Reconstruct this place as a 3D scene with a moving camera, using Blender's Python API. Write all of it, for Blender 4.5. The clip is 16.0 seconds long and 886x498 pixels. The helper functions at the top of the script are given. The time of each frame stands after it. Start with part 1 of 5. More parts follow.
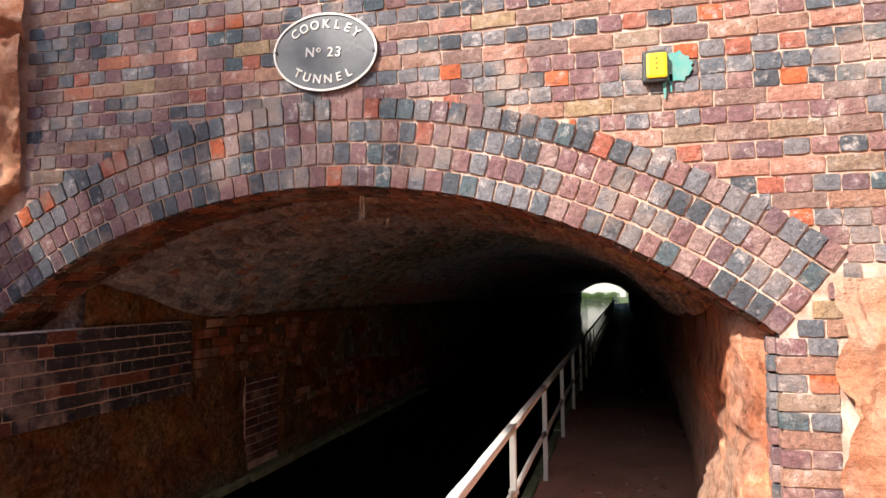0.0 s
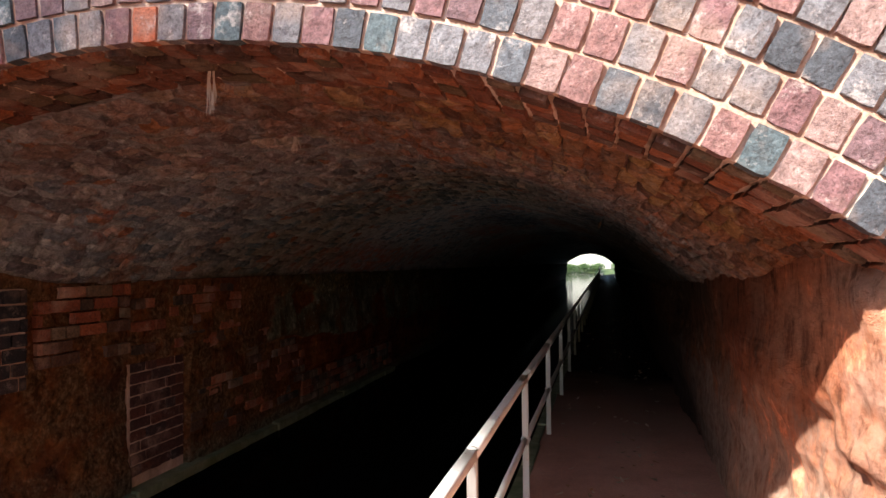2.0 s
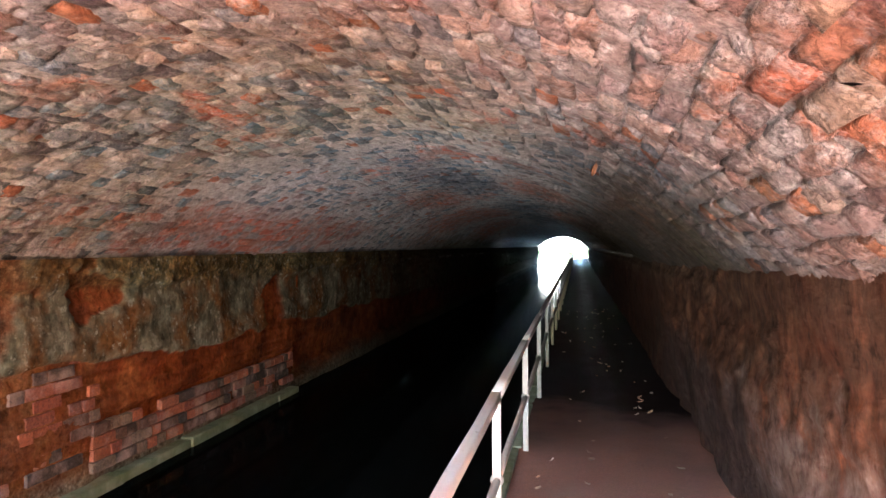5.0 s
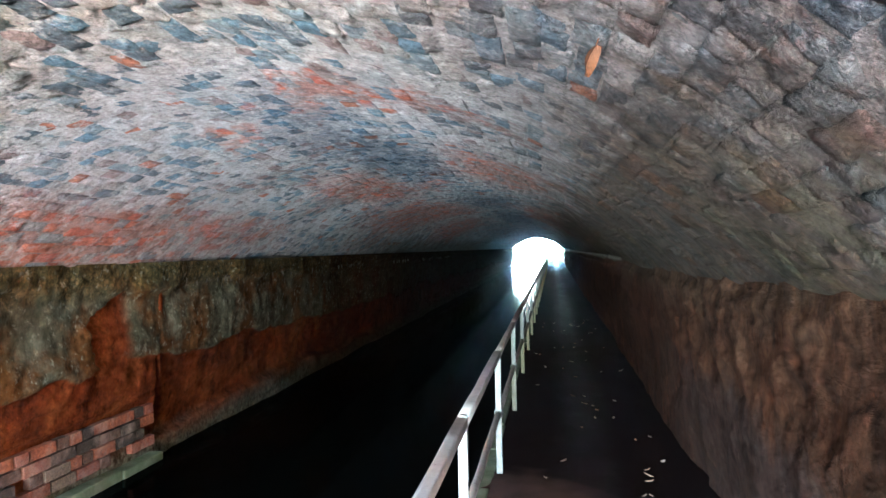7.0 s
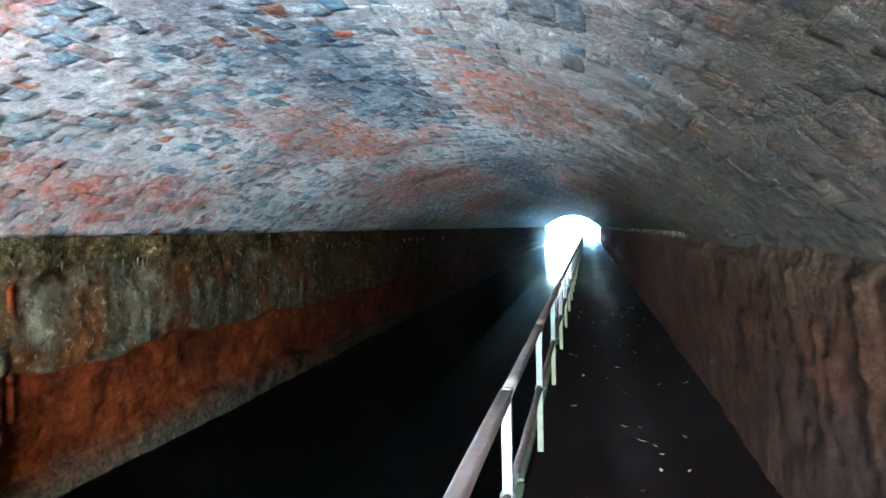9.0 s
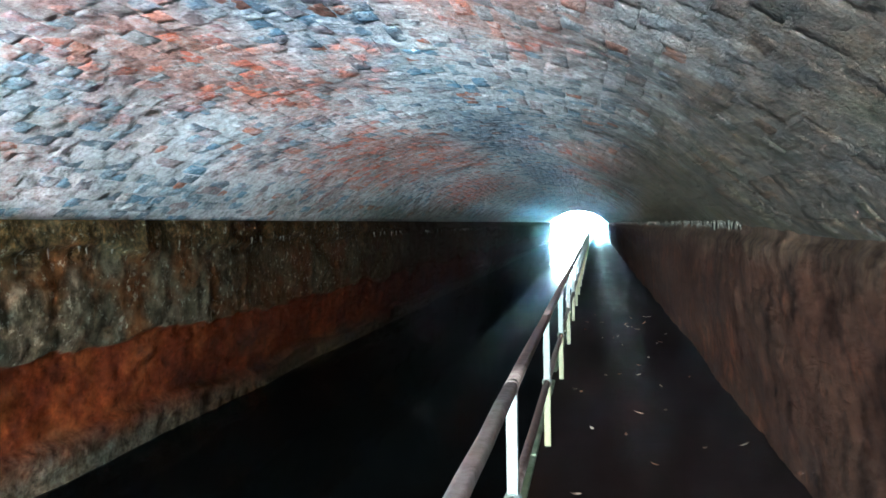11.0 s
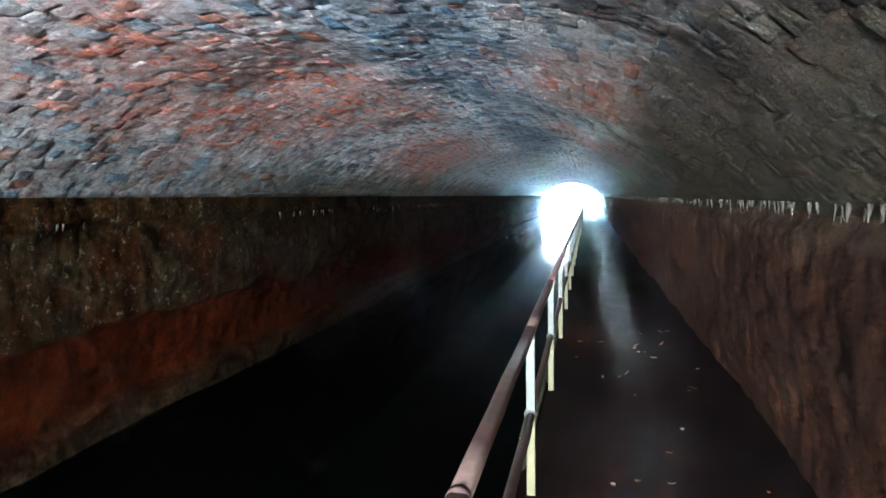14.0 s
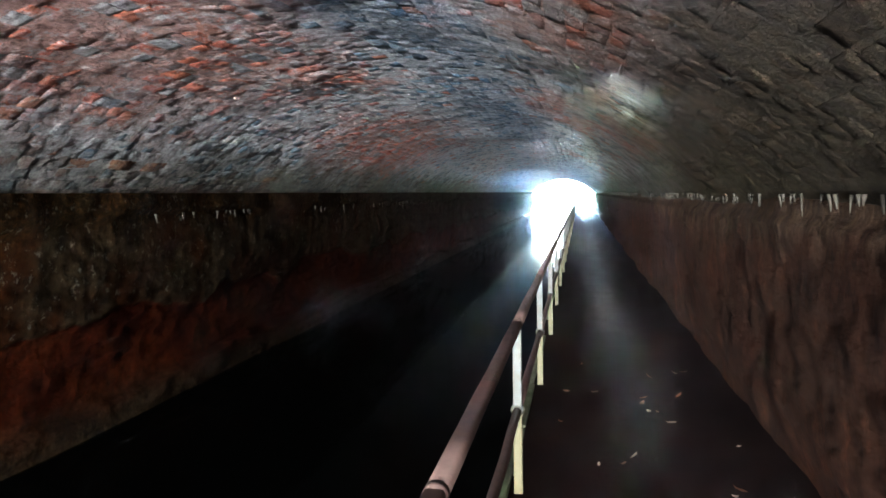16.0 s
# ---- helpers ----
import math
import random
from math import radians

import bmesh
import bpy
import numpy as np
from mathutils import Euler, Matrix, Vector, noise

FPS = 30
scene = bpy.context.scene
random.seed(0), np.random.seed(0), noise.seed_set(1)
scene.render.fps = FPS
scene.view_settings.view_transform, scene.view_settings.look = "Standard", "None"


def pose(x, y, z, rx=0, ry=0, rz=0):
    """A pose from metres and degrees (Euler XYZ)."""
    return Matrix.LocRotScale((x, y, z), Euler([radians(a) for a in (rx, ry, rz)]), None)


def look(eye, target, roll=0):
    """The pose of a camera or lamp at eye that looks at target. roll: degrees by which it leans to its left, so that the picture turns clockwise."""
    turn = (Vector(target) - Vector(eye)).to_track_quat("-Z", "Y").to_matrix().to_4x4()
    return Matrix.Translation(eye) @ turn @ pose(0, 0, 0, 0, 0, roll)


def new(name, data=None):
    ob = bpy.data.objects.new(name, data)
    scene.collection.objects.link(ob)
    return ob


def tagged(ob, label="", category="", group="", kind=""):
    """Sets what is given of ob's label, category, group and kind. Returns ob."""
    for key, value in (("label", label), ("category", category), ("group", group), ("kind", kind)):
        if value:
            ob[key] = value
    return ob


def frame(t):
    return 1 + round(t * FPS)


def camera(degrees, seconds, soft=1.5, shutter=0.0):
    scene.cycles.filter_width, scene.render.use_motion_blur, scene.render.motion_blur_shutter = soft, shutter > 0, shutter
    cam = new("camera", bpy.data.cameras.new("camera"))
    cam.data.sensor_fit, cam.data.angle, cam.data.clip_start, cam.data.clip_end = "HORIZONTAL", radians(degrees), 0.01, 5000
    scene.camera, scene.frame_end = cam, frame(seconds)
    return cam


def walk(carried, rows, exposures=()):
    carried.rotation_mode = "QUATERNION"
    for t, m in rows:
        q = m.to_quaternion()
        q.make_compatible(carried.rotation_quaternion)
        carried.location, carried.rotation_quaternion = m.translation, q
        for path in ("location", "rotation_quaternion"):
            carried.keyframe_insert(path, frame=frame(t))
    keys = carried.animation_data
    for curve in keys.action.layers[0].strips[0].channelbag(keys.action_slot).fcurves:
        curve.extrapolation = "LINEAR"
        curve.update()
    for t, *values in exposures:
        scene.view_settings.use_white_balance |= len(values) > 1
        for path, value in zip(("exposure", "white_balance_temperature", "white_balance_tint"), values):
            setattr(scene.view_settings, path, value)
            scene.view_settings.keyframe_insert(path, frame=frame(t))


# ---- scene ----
cam = camera(66.5, 16.0)
PATH = [
    (0, (0.698, -3.488, 1.681), (0.19, -1.558, 1.807), -0.6),
    (0.5, (0.683, -3.138, 1.658), (0.177, -1.205, 1.756), -0.6),
    (1, (0.617, -2.748, 1.631), (0.118, -0.812, 1.705), -0.6),
    (1.5, (0.55, -2.327, 1.6), (0.066, -0.388, 1.658), -0.7),
    (2, (0.537, -1.827, 1.583), (0.069, 0.117, 1.626), -0.6),
    (2.5, (0.476, -1.353, 1.564), (0.031, 0.597, 1.598), -0.7),
    (3, (0.454, -0.879, 1.601), (0.017, 1.073, 1.618), -0.7),
    (3.5, (0.465, -0.367, 1.605), (0.039, 1.587, 1.612), -0.3),
    (6, (0.346, 2.408, 1.496), (-0.006, 4.377, 1.487), -1.0),
    (6.5, (0.365, 2.971, 1.522), (0.037, 4.944, 1.515), -1.1),
    (7, (0.386, 3.549, 1.54), (0.066, 5.523, 1.54), -1.1),
    (7.5, (0.448, 4.102, 1.523), (0.099, 6.071, 1.526), -1.0),
    (8, (0.387, 4.588, 1.495), (0.016, 6.553, 1.483), -0.8),
    (8.5, (0.334, 5.067, 1.491), (-0.065, 7.026, 1.444), -1.0),
    (10.8, (0.313, 7.368, 1.388), (-0.129, 9.317, 1.319), -1.6),
    (11, (0.296, 7.606, 1.402), (-0.14, 9.557, 1.332), -1.1),
    (11.5, (0.316, 8.113, 1.403), (-0.113, 10.065, 1.335), -1.7),
    (12, (0.321, 8.616, 1.404), (-0.128, 10.562, 1.304), -1.5),
    (12.5, (0.296, 9.099, 1.405), (-0.151, 11.046, 1.309), -1.1),
    (13, (0.299, 9.569, 1.425), (-0.147, 11.515, 1.32), -1.6),
    (13.5, (0.299, 10.03, 1.444), (-0.139, 11.976, 1.302), -1.7),
    (14, (0.264, 10.503, 1.446), (-0.154, 12.453, 1.294), -0.9),
    (14.5, (0.285, 10.96, 1.455), (-0.127, 12.912, 1.302), -1.2),
    (15, (0.29, 11.435, 1.466), (-0.114, 13.387, 1.299), -1.1),
    (15.5, (0.271, 11.902, 1.479), (-0.111, 13.858, 1.304), -0.8),
    (16, (0.29, 12.377, 1.426), (-0.107, 14.331, 1.266), -1.1),
]
walk(cam, [(t, look(eye, target, roll)) for t, eye, target, roll in PATH],
     exposures=[(0, 1.15, 6500, 10), (1.5, 1.35, 6400, 10), (2.0, 1.65, 6350, 9), (2.5, 1.9, 6400, 9), (3.0, 2.65, 6450, 9), (3.5, 3.85, 6400, 9),
                (6, 6.7, 5200, 1), (7, 7.4, 4800, -6), (8.5, 8.1, 4550, -9), (11, 9.3, 4600, -9), (13, 9.52, 4700, -5), (16, 9.6, 5350, 7)])

# ---- light and exposure ----
world = bpy.data.worlds.new("sky")
scene.world = world
world.use_nodes = True
wn = world.node_tree.nodes
sky = wn.new("ShaderNodeTexSky")
sky.sky_type = "NISHITA"
sky.sun_disc = False
SUN_DIR = Vector((0.75, 1.0, -1.03)).normalized()
sky.sun_elevation = math.asin(-SUN_DIR.z)
sky.sun_rotation = math.atan2(-SUN_DIR.x, -SUN_DIR.y)
world.node_tree.links.new(sky.outputs[0], wn["Background"].inputs[0])
wn["Background"].inputs[1].default_value = 0.14

sun = new("sun", bpy.data.lights.new("sun", "SUN"))
sun.data.energy, sun.data.angle, sun.data.color = 5.0, radians(0.6), (1.0, 0.93, 0.84)
sun.matrix_world = look((-8, -12, 14), Vector((-8, -12, 14)) + SUN_DIR)

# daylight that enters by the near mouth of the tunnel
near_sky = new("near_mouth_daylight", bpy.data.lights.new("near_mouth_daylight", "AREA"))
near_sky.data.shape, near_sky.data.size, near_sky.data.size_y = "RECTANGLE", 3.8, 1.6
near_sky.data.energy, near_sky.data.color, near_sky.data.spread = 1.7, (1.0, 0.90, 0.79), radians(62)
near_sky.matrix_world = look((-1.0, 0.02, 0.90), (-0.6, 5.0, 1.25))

# sky over the far mouth, shining down into it
far_sky = new("far_mouth_daylight", bpy.data.lights.new("far_mouth_daylight", "AREA"))
far_sky.data.shape, far_sky.data.size, far_sky.data.size_y = "RECTANGLE", 6.0, 2.8
far_sky.data.energy, far_sky.data.color = 0.8, (0.80, 0.93, 1.0)
far_sky.matrix_world = look((-0.4, 64.5, 4.3), (-0.2, 44.0, 0.9))


# ---- small tools ----
def grid_noise(p, seed=0):
    """Smooth value noise in -1..1 for an (n, 3) array."""
    p = np.asarray(p, float)
    i = np.floor(p).astype(np.int64)
    f = p - i
    f = f * f * (3 - 2 * f)

    def lattice(dx, dy, dz):
        h = (i[:, 0] + dx) * 374761393 + (i[:, 1] + dy) * 668265263 + (i[:, 2] + dz) * 2147483647 + seed * 144665
        h = (h ^ (h >> 13)) * 1274126177
        h = h ^ (h >> 16)
        return (h & 0xFFFF) / 32767.5 - 1.0

    out = 0
    for dx in (0, 1):
        for dy in (0, 1):
            for dz in (0, 1):
                w = (f[:, 0] if dx else 1 - f[:, 0]) * (f[:, 1] if dy else 1 - f[:, 1]) * (f[:, 2] if dz else 1 - f[:, 2])
                out = out + w * lattice(dx, dy, dz)
    return out


def rough_noise(p, octaves=4, seed=0, ridged=False):
    p = np.asarray(p, float)
    total, amp = 0, 1.0
    for k in range(octaves):
        n = grid_noise(p * 2 ** k, seed + k)
        total = total + amp * (1 - 2 * np.abs(n) if ridged else n)
        amp *= 0.5
    return total


def mesh_of(name, verts, faces, material=None, smooth=False):
    me = bpy.data.meshes.new(name)
    verts = np.asarray(verts, float)
    faces = np.asarray(faces, int) if not isinstance(faces, list) else faces
    me.from_pydata(verts.tolist(), [], faces.tolist() if not isinstance(faces, list) else faces)
    if material:
        me.materials.append(material)
    me.polygons.foreach_set("use_smooth", [smooth] * len(me.polygons))
    me.update()
    return me


def bm_mesh(name, bm, material, smooth=False):
    me = bpy.data.meshes.new(name)
    bmesh.ops.recalc_face_normals(bm, faces=bm.faces)
    bm.to_mesh(me)
    bm.free()
    me.materials.append(material)
    me.polygons.foreach_set("use_smooth", [smooth] * len(me.polygons))
    return me


def part(name, data, parent, label=""):
    ob = new(name, data)
    ob.parent = parent
    if label:
        tagged(ob, label)
    return ob


def box(bm, x0, x1, y0, y1, z0, z1, bevel=0.0):
    m = Matrix.Translation(((x0 + x1) / 2, (y0 + y1) / 2, (z0 + z1) / 2)) @ Matrix.Diagonal((x1 - x0, y1 - y0, z1 - z0, 1))
    made = bmesh.ops.create_cube(bm, size=1, matrix=m)
    if bevel:
        edges = list({e for v in made["verts"] for e in v.link_edges})
        bmesh.ops.bevel(bm, geom=edges, offset=bevel, segments=2, affect="EDGES", profile=0.6)
    return bm


def tube(bm, a, b, r0, r1=None, sides=14, rings=1, wobble=0.0, seed=0):
    """A closed round bar from a to b."""
    a, b = Vector(a), Vector(b)
    r1 = r0 if r1 is None else r1
    turn = (b - a).to_track_quat("Z", "Y").to_matrix()
    rows = []
    for k in range(rings + 1):
        f = k / rings
        c = a.lerp(b, f)
        if wobble and 0 < k < rings:
            c = c + Vector((noise.noise((seed, f * 7, 1)), noise.noise((seed, f * 7, 5)), noise.noise((seed, f * 7, 9)))) * wobble
        r = r0 + (r1 - r0) * f
        rows.append([bm.verts.new(c + turn @ Vector((r * math.cos(2 * math.pi * i / sides), r * math.sin(2 * math.pi * i / sides), 0))) for i in range(sides)])
    for p, q in zip(rows, rows[1:]):
        for i in range(sides):
            j = (i + 1) % sides
            bm.faces.new((p[i], p[j], q[j], q[i]))
    bm.faces.new(rows[0][::-1])
    bm.faces.new(rows[-1])
    return bm


def sheet(nu, nv, place, closed=False):
    """Vertices and quads of an nu x nv grid; place maps arrays u, v in 0..1 to x, y, z arrays."""
    u, v = np.meshgrid(np.linspace(0, 1, nu), np.linspace(0, 1, nv), indexing="ij")
    verts = np.stack(place(u.ravel(), v.ravel()), 1)
    a = (np.arange(nu - 1)[:, None] * nv + np.arange(nv - 1)[None, :]).ravel()
    return verts, np.stack([a, a + nv, a + nv + 1, a + 1], 1)


# ---- materials ----
class Nodes:
    def __init__(self, name):
        self.mat = bpy.data.materials.new(name)
        self.mat.use_nodes = True
        self.tree = self.mat.node_tree
        self.bsdf = self.tree.nodes["Principled BSDF"]

    def add(self, kind, **values):
        n = self.tree.nodes.new("ShaderNode" + kind)
        for k, v in values.items():
            n.inputs[k].default_value = v
        return n

    def link(self, a, b):
        self.tree.links.new(a, b)

    def position(self):
        return self.add("NewGeometry").outputs["Position"]

    def noise(self, vector, scale, detail=6.0, rough=0.6, distortion=0.0, stretch=None):
        if stretch:
            mp = self.add("Mapping")
            mp.inputs["Scale"].default_value = stretch
            self.link(vector, mp.inputs["Vector"])
            vector = mp.outputs[0]
        n = self.add("TexNoise", Scale=scale, Detail=detail, Roughness=rough, Distortion=distortion)
        self.link(vector, n.inputs["Vector"])
        return n.outputs["Fac"]

    def ramp(self, fac, stops, constant=False):
        n = self.add("ValToRGB")
        els = n.color_ramp.elements
        n.color_ramp.interpolation = "CONSTANT" if constant else "LINEAR"
        while len(els) < len(stops):
            els.new(0.5)
        for e, (p, c) in zip(els, stops):
            e.position = p
            e.color = (*c, 1) if len(c) == 3 else c
        self.link(fac, n.inputs[0])
        return n.outputs[0]

    def mask(self, fac, lo, hi):
        n = self.add("MapRange")
        n.inputs[1].default_value, n.inputs[2].default_value = lo, hi
        self.link(fac, n.inputs[0])
        return n.outputs[0]

    def mix(self, fac, a, b, blend="MIX"):
        n = self.add("MixRGB")
        n.blend_type = blend
        for s, v in ((n.inputs[0], fac), (n.inputs[1], a), (n.inputs[2], b)):
            if isinstance(v, (int, float)):
                s.default_value = v
            elif isinstance(v, tuple):
                s.default_value = (*v, 1)
            else:
                self.link(v, s)
        return n.outputs[0]

    def maths(self, op, a, b=0.0):
        n = self.add("Math")
        n.operation = op
        for s, v in ((n.inputs[0], a), (n.inputs[1], b)):
            if isinstance(v, (int, float)):
                s.default_value = v
            else:
                self.link(v, s)
        return n.outputs[0]

    def axis(self, vector, which):
        n = self.add("SeparateXYZ")
        self.link(vector, n.inputs[0])
        return n.outputs[which]

    def finish(self, colour, rough, bump=None, strength=0.5, distance=0.01, metal=0.0, spec=0.5):
        for key, v in (("Base Color", colour), ("Roughness", rough)):
            if isinstance(v, (int, float)):
                self.bsdf.inputs[key].default_value = v
            elif isinstance(v, tuple):
                self.bsdf.inputs[key].default_value = (*v, 1)
            else:
                self.link(v, self.bsdf.inputs[key])
        self.bsdf.inputs["Metallic"].default_value = metal
        self.bsdf.inputs["Specular IOR Level"].default_value = spec
        if bump is not None:
            b = self.add("Bump", Strength=strength, Distance=distance)
            self.link(bump, b.inputs["Height"])
            self.link(b.outputs[0], self.bsdf.inputs["Normal"])
        return self.mat


def brick_material(name, palette, dust, per_object=True):
    """Old brick: a kiln colour for each piece, mottled, with lime dust and grain."""
    n = Nodes(name)
    pos = n.position()
    pick = n.add("ObjectInfo").outputs["Random"] if per_object else n.add("NewGeometry").outputs["Random Per Island"]
    base = n.ramp(pick, palette, constant=True)
    mott = n.noise(pos, 42, 8, 0.76)
    base = n.mix(n.mask(mott, 0.34, 0.66), n.mix(1.0, base, (0.42, 0.39, 0.39), "MULTIPLY"), n.mix(1.0, base, (1.15, 1.13, 1.12), "MULTIPLY"))
    tint = n.noise(pos, 3.1, 4, 0.6)
    base = n.mix(n.mask(tint, 0.52, 0.8), base, (0.42, 0.30, 0.24))
    lime = n.noise(pos, 13, 9, 0.76)
    base = n.mix(n.maths("MULTIPLY", n.mask(lime, 0.55, 0.66), dust), base, (0.66, 0.58, 0.53))
    grain = n.noise(pos, 130, 5, 0.7)
    soot_shade = n.noise(pos, 1.3, 6, 0.6)
    base = n.mix(n.mask(soot_shade, 0.55, 0.85), base, n.mix(1.0, base, (0.55, 0.53, 0.52), "MULTIPLY"))
    base = n.mix(n.maths("MULTIPLY", n.mask(grain, 0.47, 0.36), 0.7), base, n.mix(1.0, base, (0.4, 0.37, 0.36), "MULTIPLY"))
    base = n.mix(n.maths("MULTIPLY", n.mask(grain, 0.56, 0.66), 0.5), base, n.mix(1.0, base, (1.8, 1.75, 1.7), "MULTIPLY"))
    height = n.maths("ADD", n.maths("MULTIPLY", grain, 0.5), n.noise(pos, 34, 6, 0.6))
    return n.finish(base, n.ramp(mott, [(0.3, (0.7,) * 3), (0.7, (0.92,) * 3)]), height, 1.0, 0.010, spec=0.3)


BLUE = [(0.0, (0.085, 0.095, 0.11)), (0.14, (0.20, 0.20, 0.215)), (0.27, (0.24, 0.13, 0.135)), (0.40, (0.13, 0.145, 0.165)), (0.52, (0.29, 0.16, 0.15)),
        (0.62, (0.22, 0.205, 0.21)), (0.71, (0.34, 0.23, 0.21)), (0.79, (0.20, 0.125, 0.135)), (0.87, (0.10, 0.135, 0.15)), (0.93, (0.40, 0.13, 0.085)), (0.97, (0.56, 0.14, 0.055))]
RED = [(0.0, (0.34, 0.19, 0.14)), (0.2, (0.27, 0.17, 0.14)), (0.36, (0.40, 0.22, 0.15)), (0.52, (0.30, 0.21, 0.15)), (0.66, (0.45, 0.22, 0.16)),
       (0.78, (0.38, 0.26, 0.15)), (0.88, (0.22, 0.15, 0.14)), (0.95, (0.46, 0.17, 0.10))]
DEEP = [(0.0, (0.085, 0.04, 0.038)), (0.3, (0.11, 0.05, 0.042)), (0.55, (0.065, 0.04, 0.042)), (0.8, (0.14, 0.055, 0.04))]
mat_header = brick_material("blue_brick", BLUE, 0.55)
mat_stretcher = brick_material("red_brick", RED, 0.45)
mat_soffit = brick_material("soffit_brick", [(0.0, (0.20, 0.07, 0.04)), (0.3, (0.10, 0.05, 0.036)), (0.55, (0.32, 0.11, 0.05)), (0.8, (0.15, 0.10, 0.06))], 0.25)
mat_infill = brick_material("dark_infill_brick", DEEP, 0.2)


def mortar_material(name, pale, dark):
    n = Nodes(name)
    pos = n.position()
    c = n.mix(n.mask(n.noise(pos, 5, 8, 0.7), 0.35, 0.68), dark, pale)
    c = n.mix(n.mask(n.noise(pos, 1.1, 5, 0.6), 0.45, 0.7), c, n.mix(1.0, c, (0.78, 0.62, 0.52), "MULTIPLY"))
    return n.finish(c, 0.95, n.noise(pos, 90, 8, 0.7), 0.8, 0.01)


mat_mortar = mortar_material("lime_mortar", (0.78, 0.62, 0.51), (0.36, 0.20, 0.135))
mat_mortar_pink = mortar_material("pinkish_mortar", (0.62, 0.50, 0.42), (0.28, 0.20, 0.16))


def vault_material():
    """Flaking lining: brick red where it has spalled, slate grey, lime bloom, green and brown films."""
    n = Nodes("vault_brick")
    pos = n.position()
    x, y, z = (n.axis(pos, k) for k in range(3))
    pick = n.add("NewGeometry").outputs["Random Per Island"]
    grey = n.ramp(pick, [(0.0, (0.32, 0.42, 0.49)), (0.16, (0.54, 0.58, 0.61)), (0.32, (0.17, 0.22, 0.27)), (0.45, (0.57, 0.57, 0.57)),
                         (0.58, (0.38, 0.31, 0.31)), (0.68, (0.21, 0.34, 0.46)), (0.79, (0.67, 0.69, 0.71)), (0.955, (0.50, 0.21, 0.13))], constant=True)
    warm = n.ramp(pick, [(0.0, (0.40, 0.15, 0.07)), (0.2, (0.28, 0.12, 0.065)), (0.4, (0.48, 0.19, 0.085)), (0.55, (0.34, 0.17, 0.09)),
                         (0.72, (0.50, 0.28, 0.12)), (0.84, (0.19, 0.09, 0.06)), (0.92, (0.46, 0.23, 0.12))], constant=True)
    big = n.noise(pos, 0.9, 5, 0.62, stretch=(1.0, 0.55, 1.0))
    mid = n.noise(pos, 3.4, 7, 0.68)
    fine = n.noise(pos, 21, 8, 0.72)
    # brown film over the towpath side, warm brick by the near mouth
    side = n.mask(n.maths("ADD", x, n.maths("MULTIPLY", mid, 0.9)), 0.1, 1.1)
    mouth = n.mask(n.maths("ADD", y, n.maths("MULTIPLY", big, 4.0)), 7.2, 3.0)
    mouth = n.maths("MULTIPLY", mouth, n.maths("ADD", 0.35, n.maths("MULTIPLY", 0.65, n.mask(n.maths("ADD", x, mid), -1.9, 0.3))))
    def spot(x0, y0, rx, ry):
        dx = n.maths("DIVIDE", n.maths("SUBTRACT", x, x0), rx)
        dy = n.maths("DIVIDE", n.maths("SUBTRACT", y, y0), ry)
        d = n.maths("SQRT", n.maths("ADD", n.maths("MULTIPLY", dx, dx), n.maths("MULTIPLY", dy, dy)))
        return n.mask(n.maths("ADD", d, n.maths("ADD", n.maths("MULTIPLY", mid, 1.5), n.maths("MULTIPLY", fine, 0.9))), 2.2, 1.6)

    # places where the brick has shed its skin
    red = n.maths("MAXIMUM", spot(-1.75, 14.8, 1.0, 3.4), spot(0.22, 14.8, 0.42, 1.1))
    red = n.maths("MAXIMUM", red, n.maths("MAXIMUM", spot(-2.60, 7.5, 0.35, 3.6), spot(-1.5, 10.8, 0.55, 2.0)))
    red = n.maths("MAXIMUM", red, n.maths("MAXIMUM", n.maths("MAXIMUM", spot(-1.9, 20.5, 0.9, 3.2), spot(0.05, 18.4, 0.35, 1.0)), spot(-0.1, 9.6, 0.6, 1.6)))
    red = n.maths("MAXIMUM", red, n.mask(n.maths("ADD", big, n.maths("MULTIPLY", mid, 0.35)), 0.76, 0.82))
    slate = n.maths("MAXIMUM", n.maths("MAXIMUM", spot(-0.5, 20.5, 0.6, 5.0), spot(-0.55, 14.5, 0.6, 3.5)), spot(-0.9, 9.0, 0.5, 3.0))
    grey = n.mix(n.maths("MULTIPLY", slate, 0.85), grey, n.mix(1.0, grey, (0.27, 0.35, 0.45), "MULTIPLY"))
    shed = n.ramp(pick, [(0.0, (0.66, 0.15, 0.06)), (0.22, (0.46, 0.25, 0.20)), (0.45, (0.74, 0.20, 0.085)), (0.62, (0.40, 0.37, 0.36)), (0.84, (0.50, 0.26, 0.2))], constant=True)
    c = n.mix(mouth, n.mix(n.maths("MULTIPLY", n.maths("MULTIPLY", red, n.maths("SUBTRACT", 1.0, n.maths("MULTIPLY", slate, 0.8))), 0.85), grey, shed), warm)
    # far stretch, where the brown thins out and the brick is left lighter
    far_stretch = n.mask(n.maths("ADD", y, n.maths("MULTIPLY", mid, 5.0)), 18.0, 28.0)
    film = n.maths("MULTIPLY", n.maths("MULTIPLY", n.maths("MULTIPLY", side, n.mask(n.maths("ADD", y, n.maths("MULTIPLY", mid, 2.0)), 3.2, 6.2)), n.maths("SUBTRACT", 0.94, n.maths("MULTIPLY", mouth, 0.9))), n.maths("SUBTRACT", 1.0, n.maths("MULTIPLY", far_stretch, 0.7)))
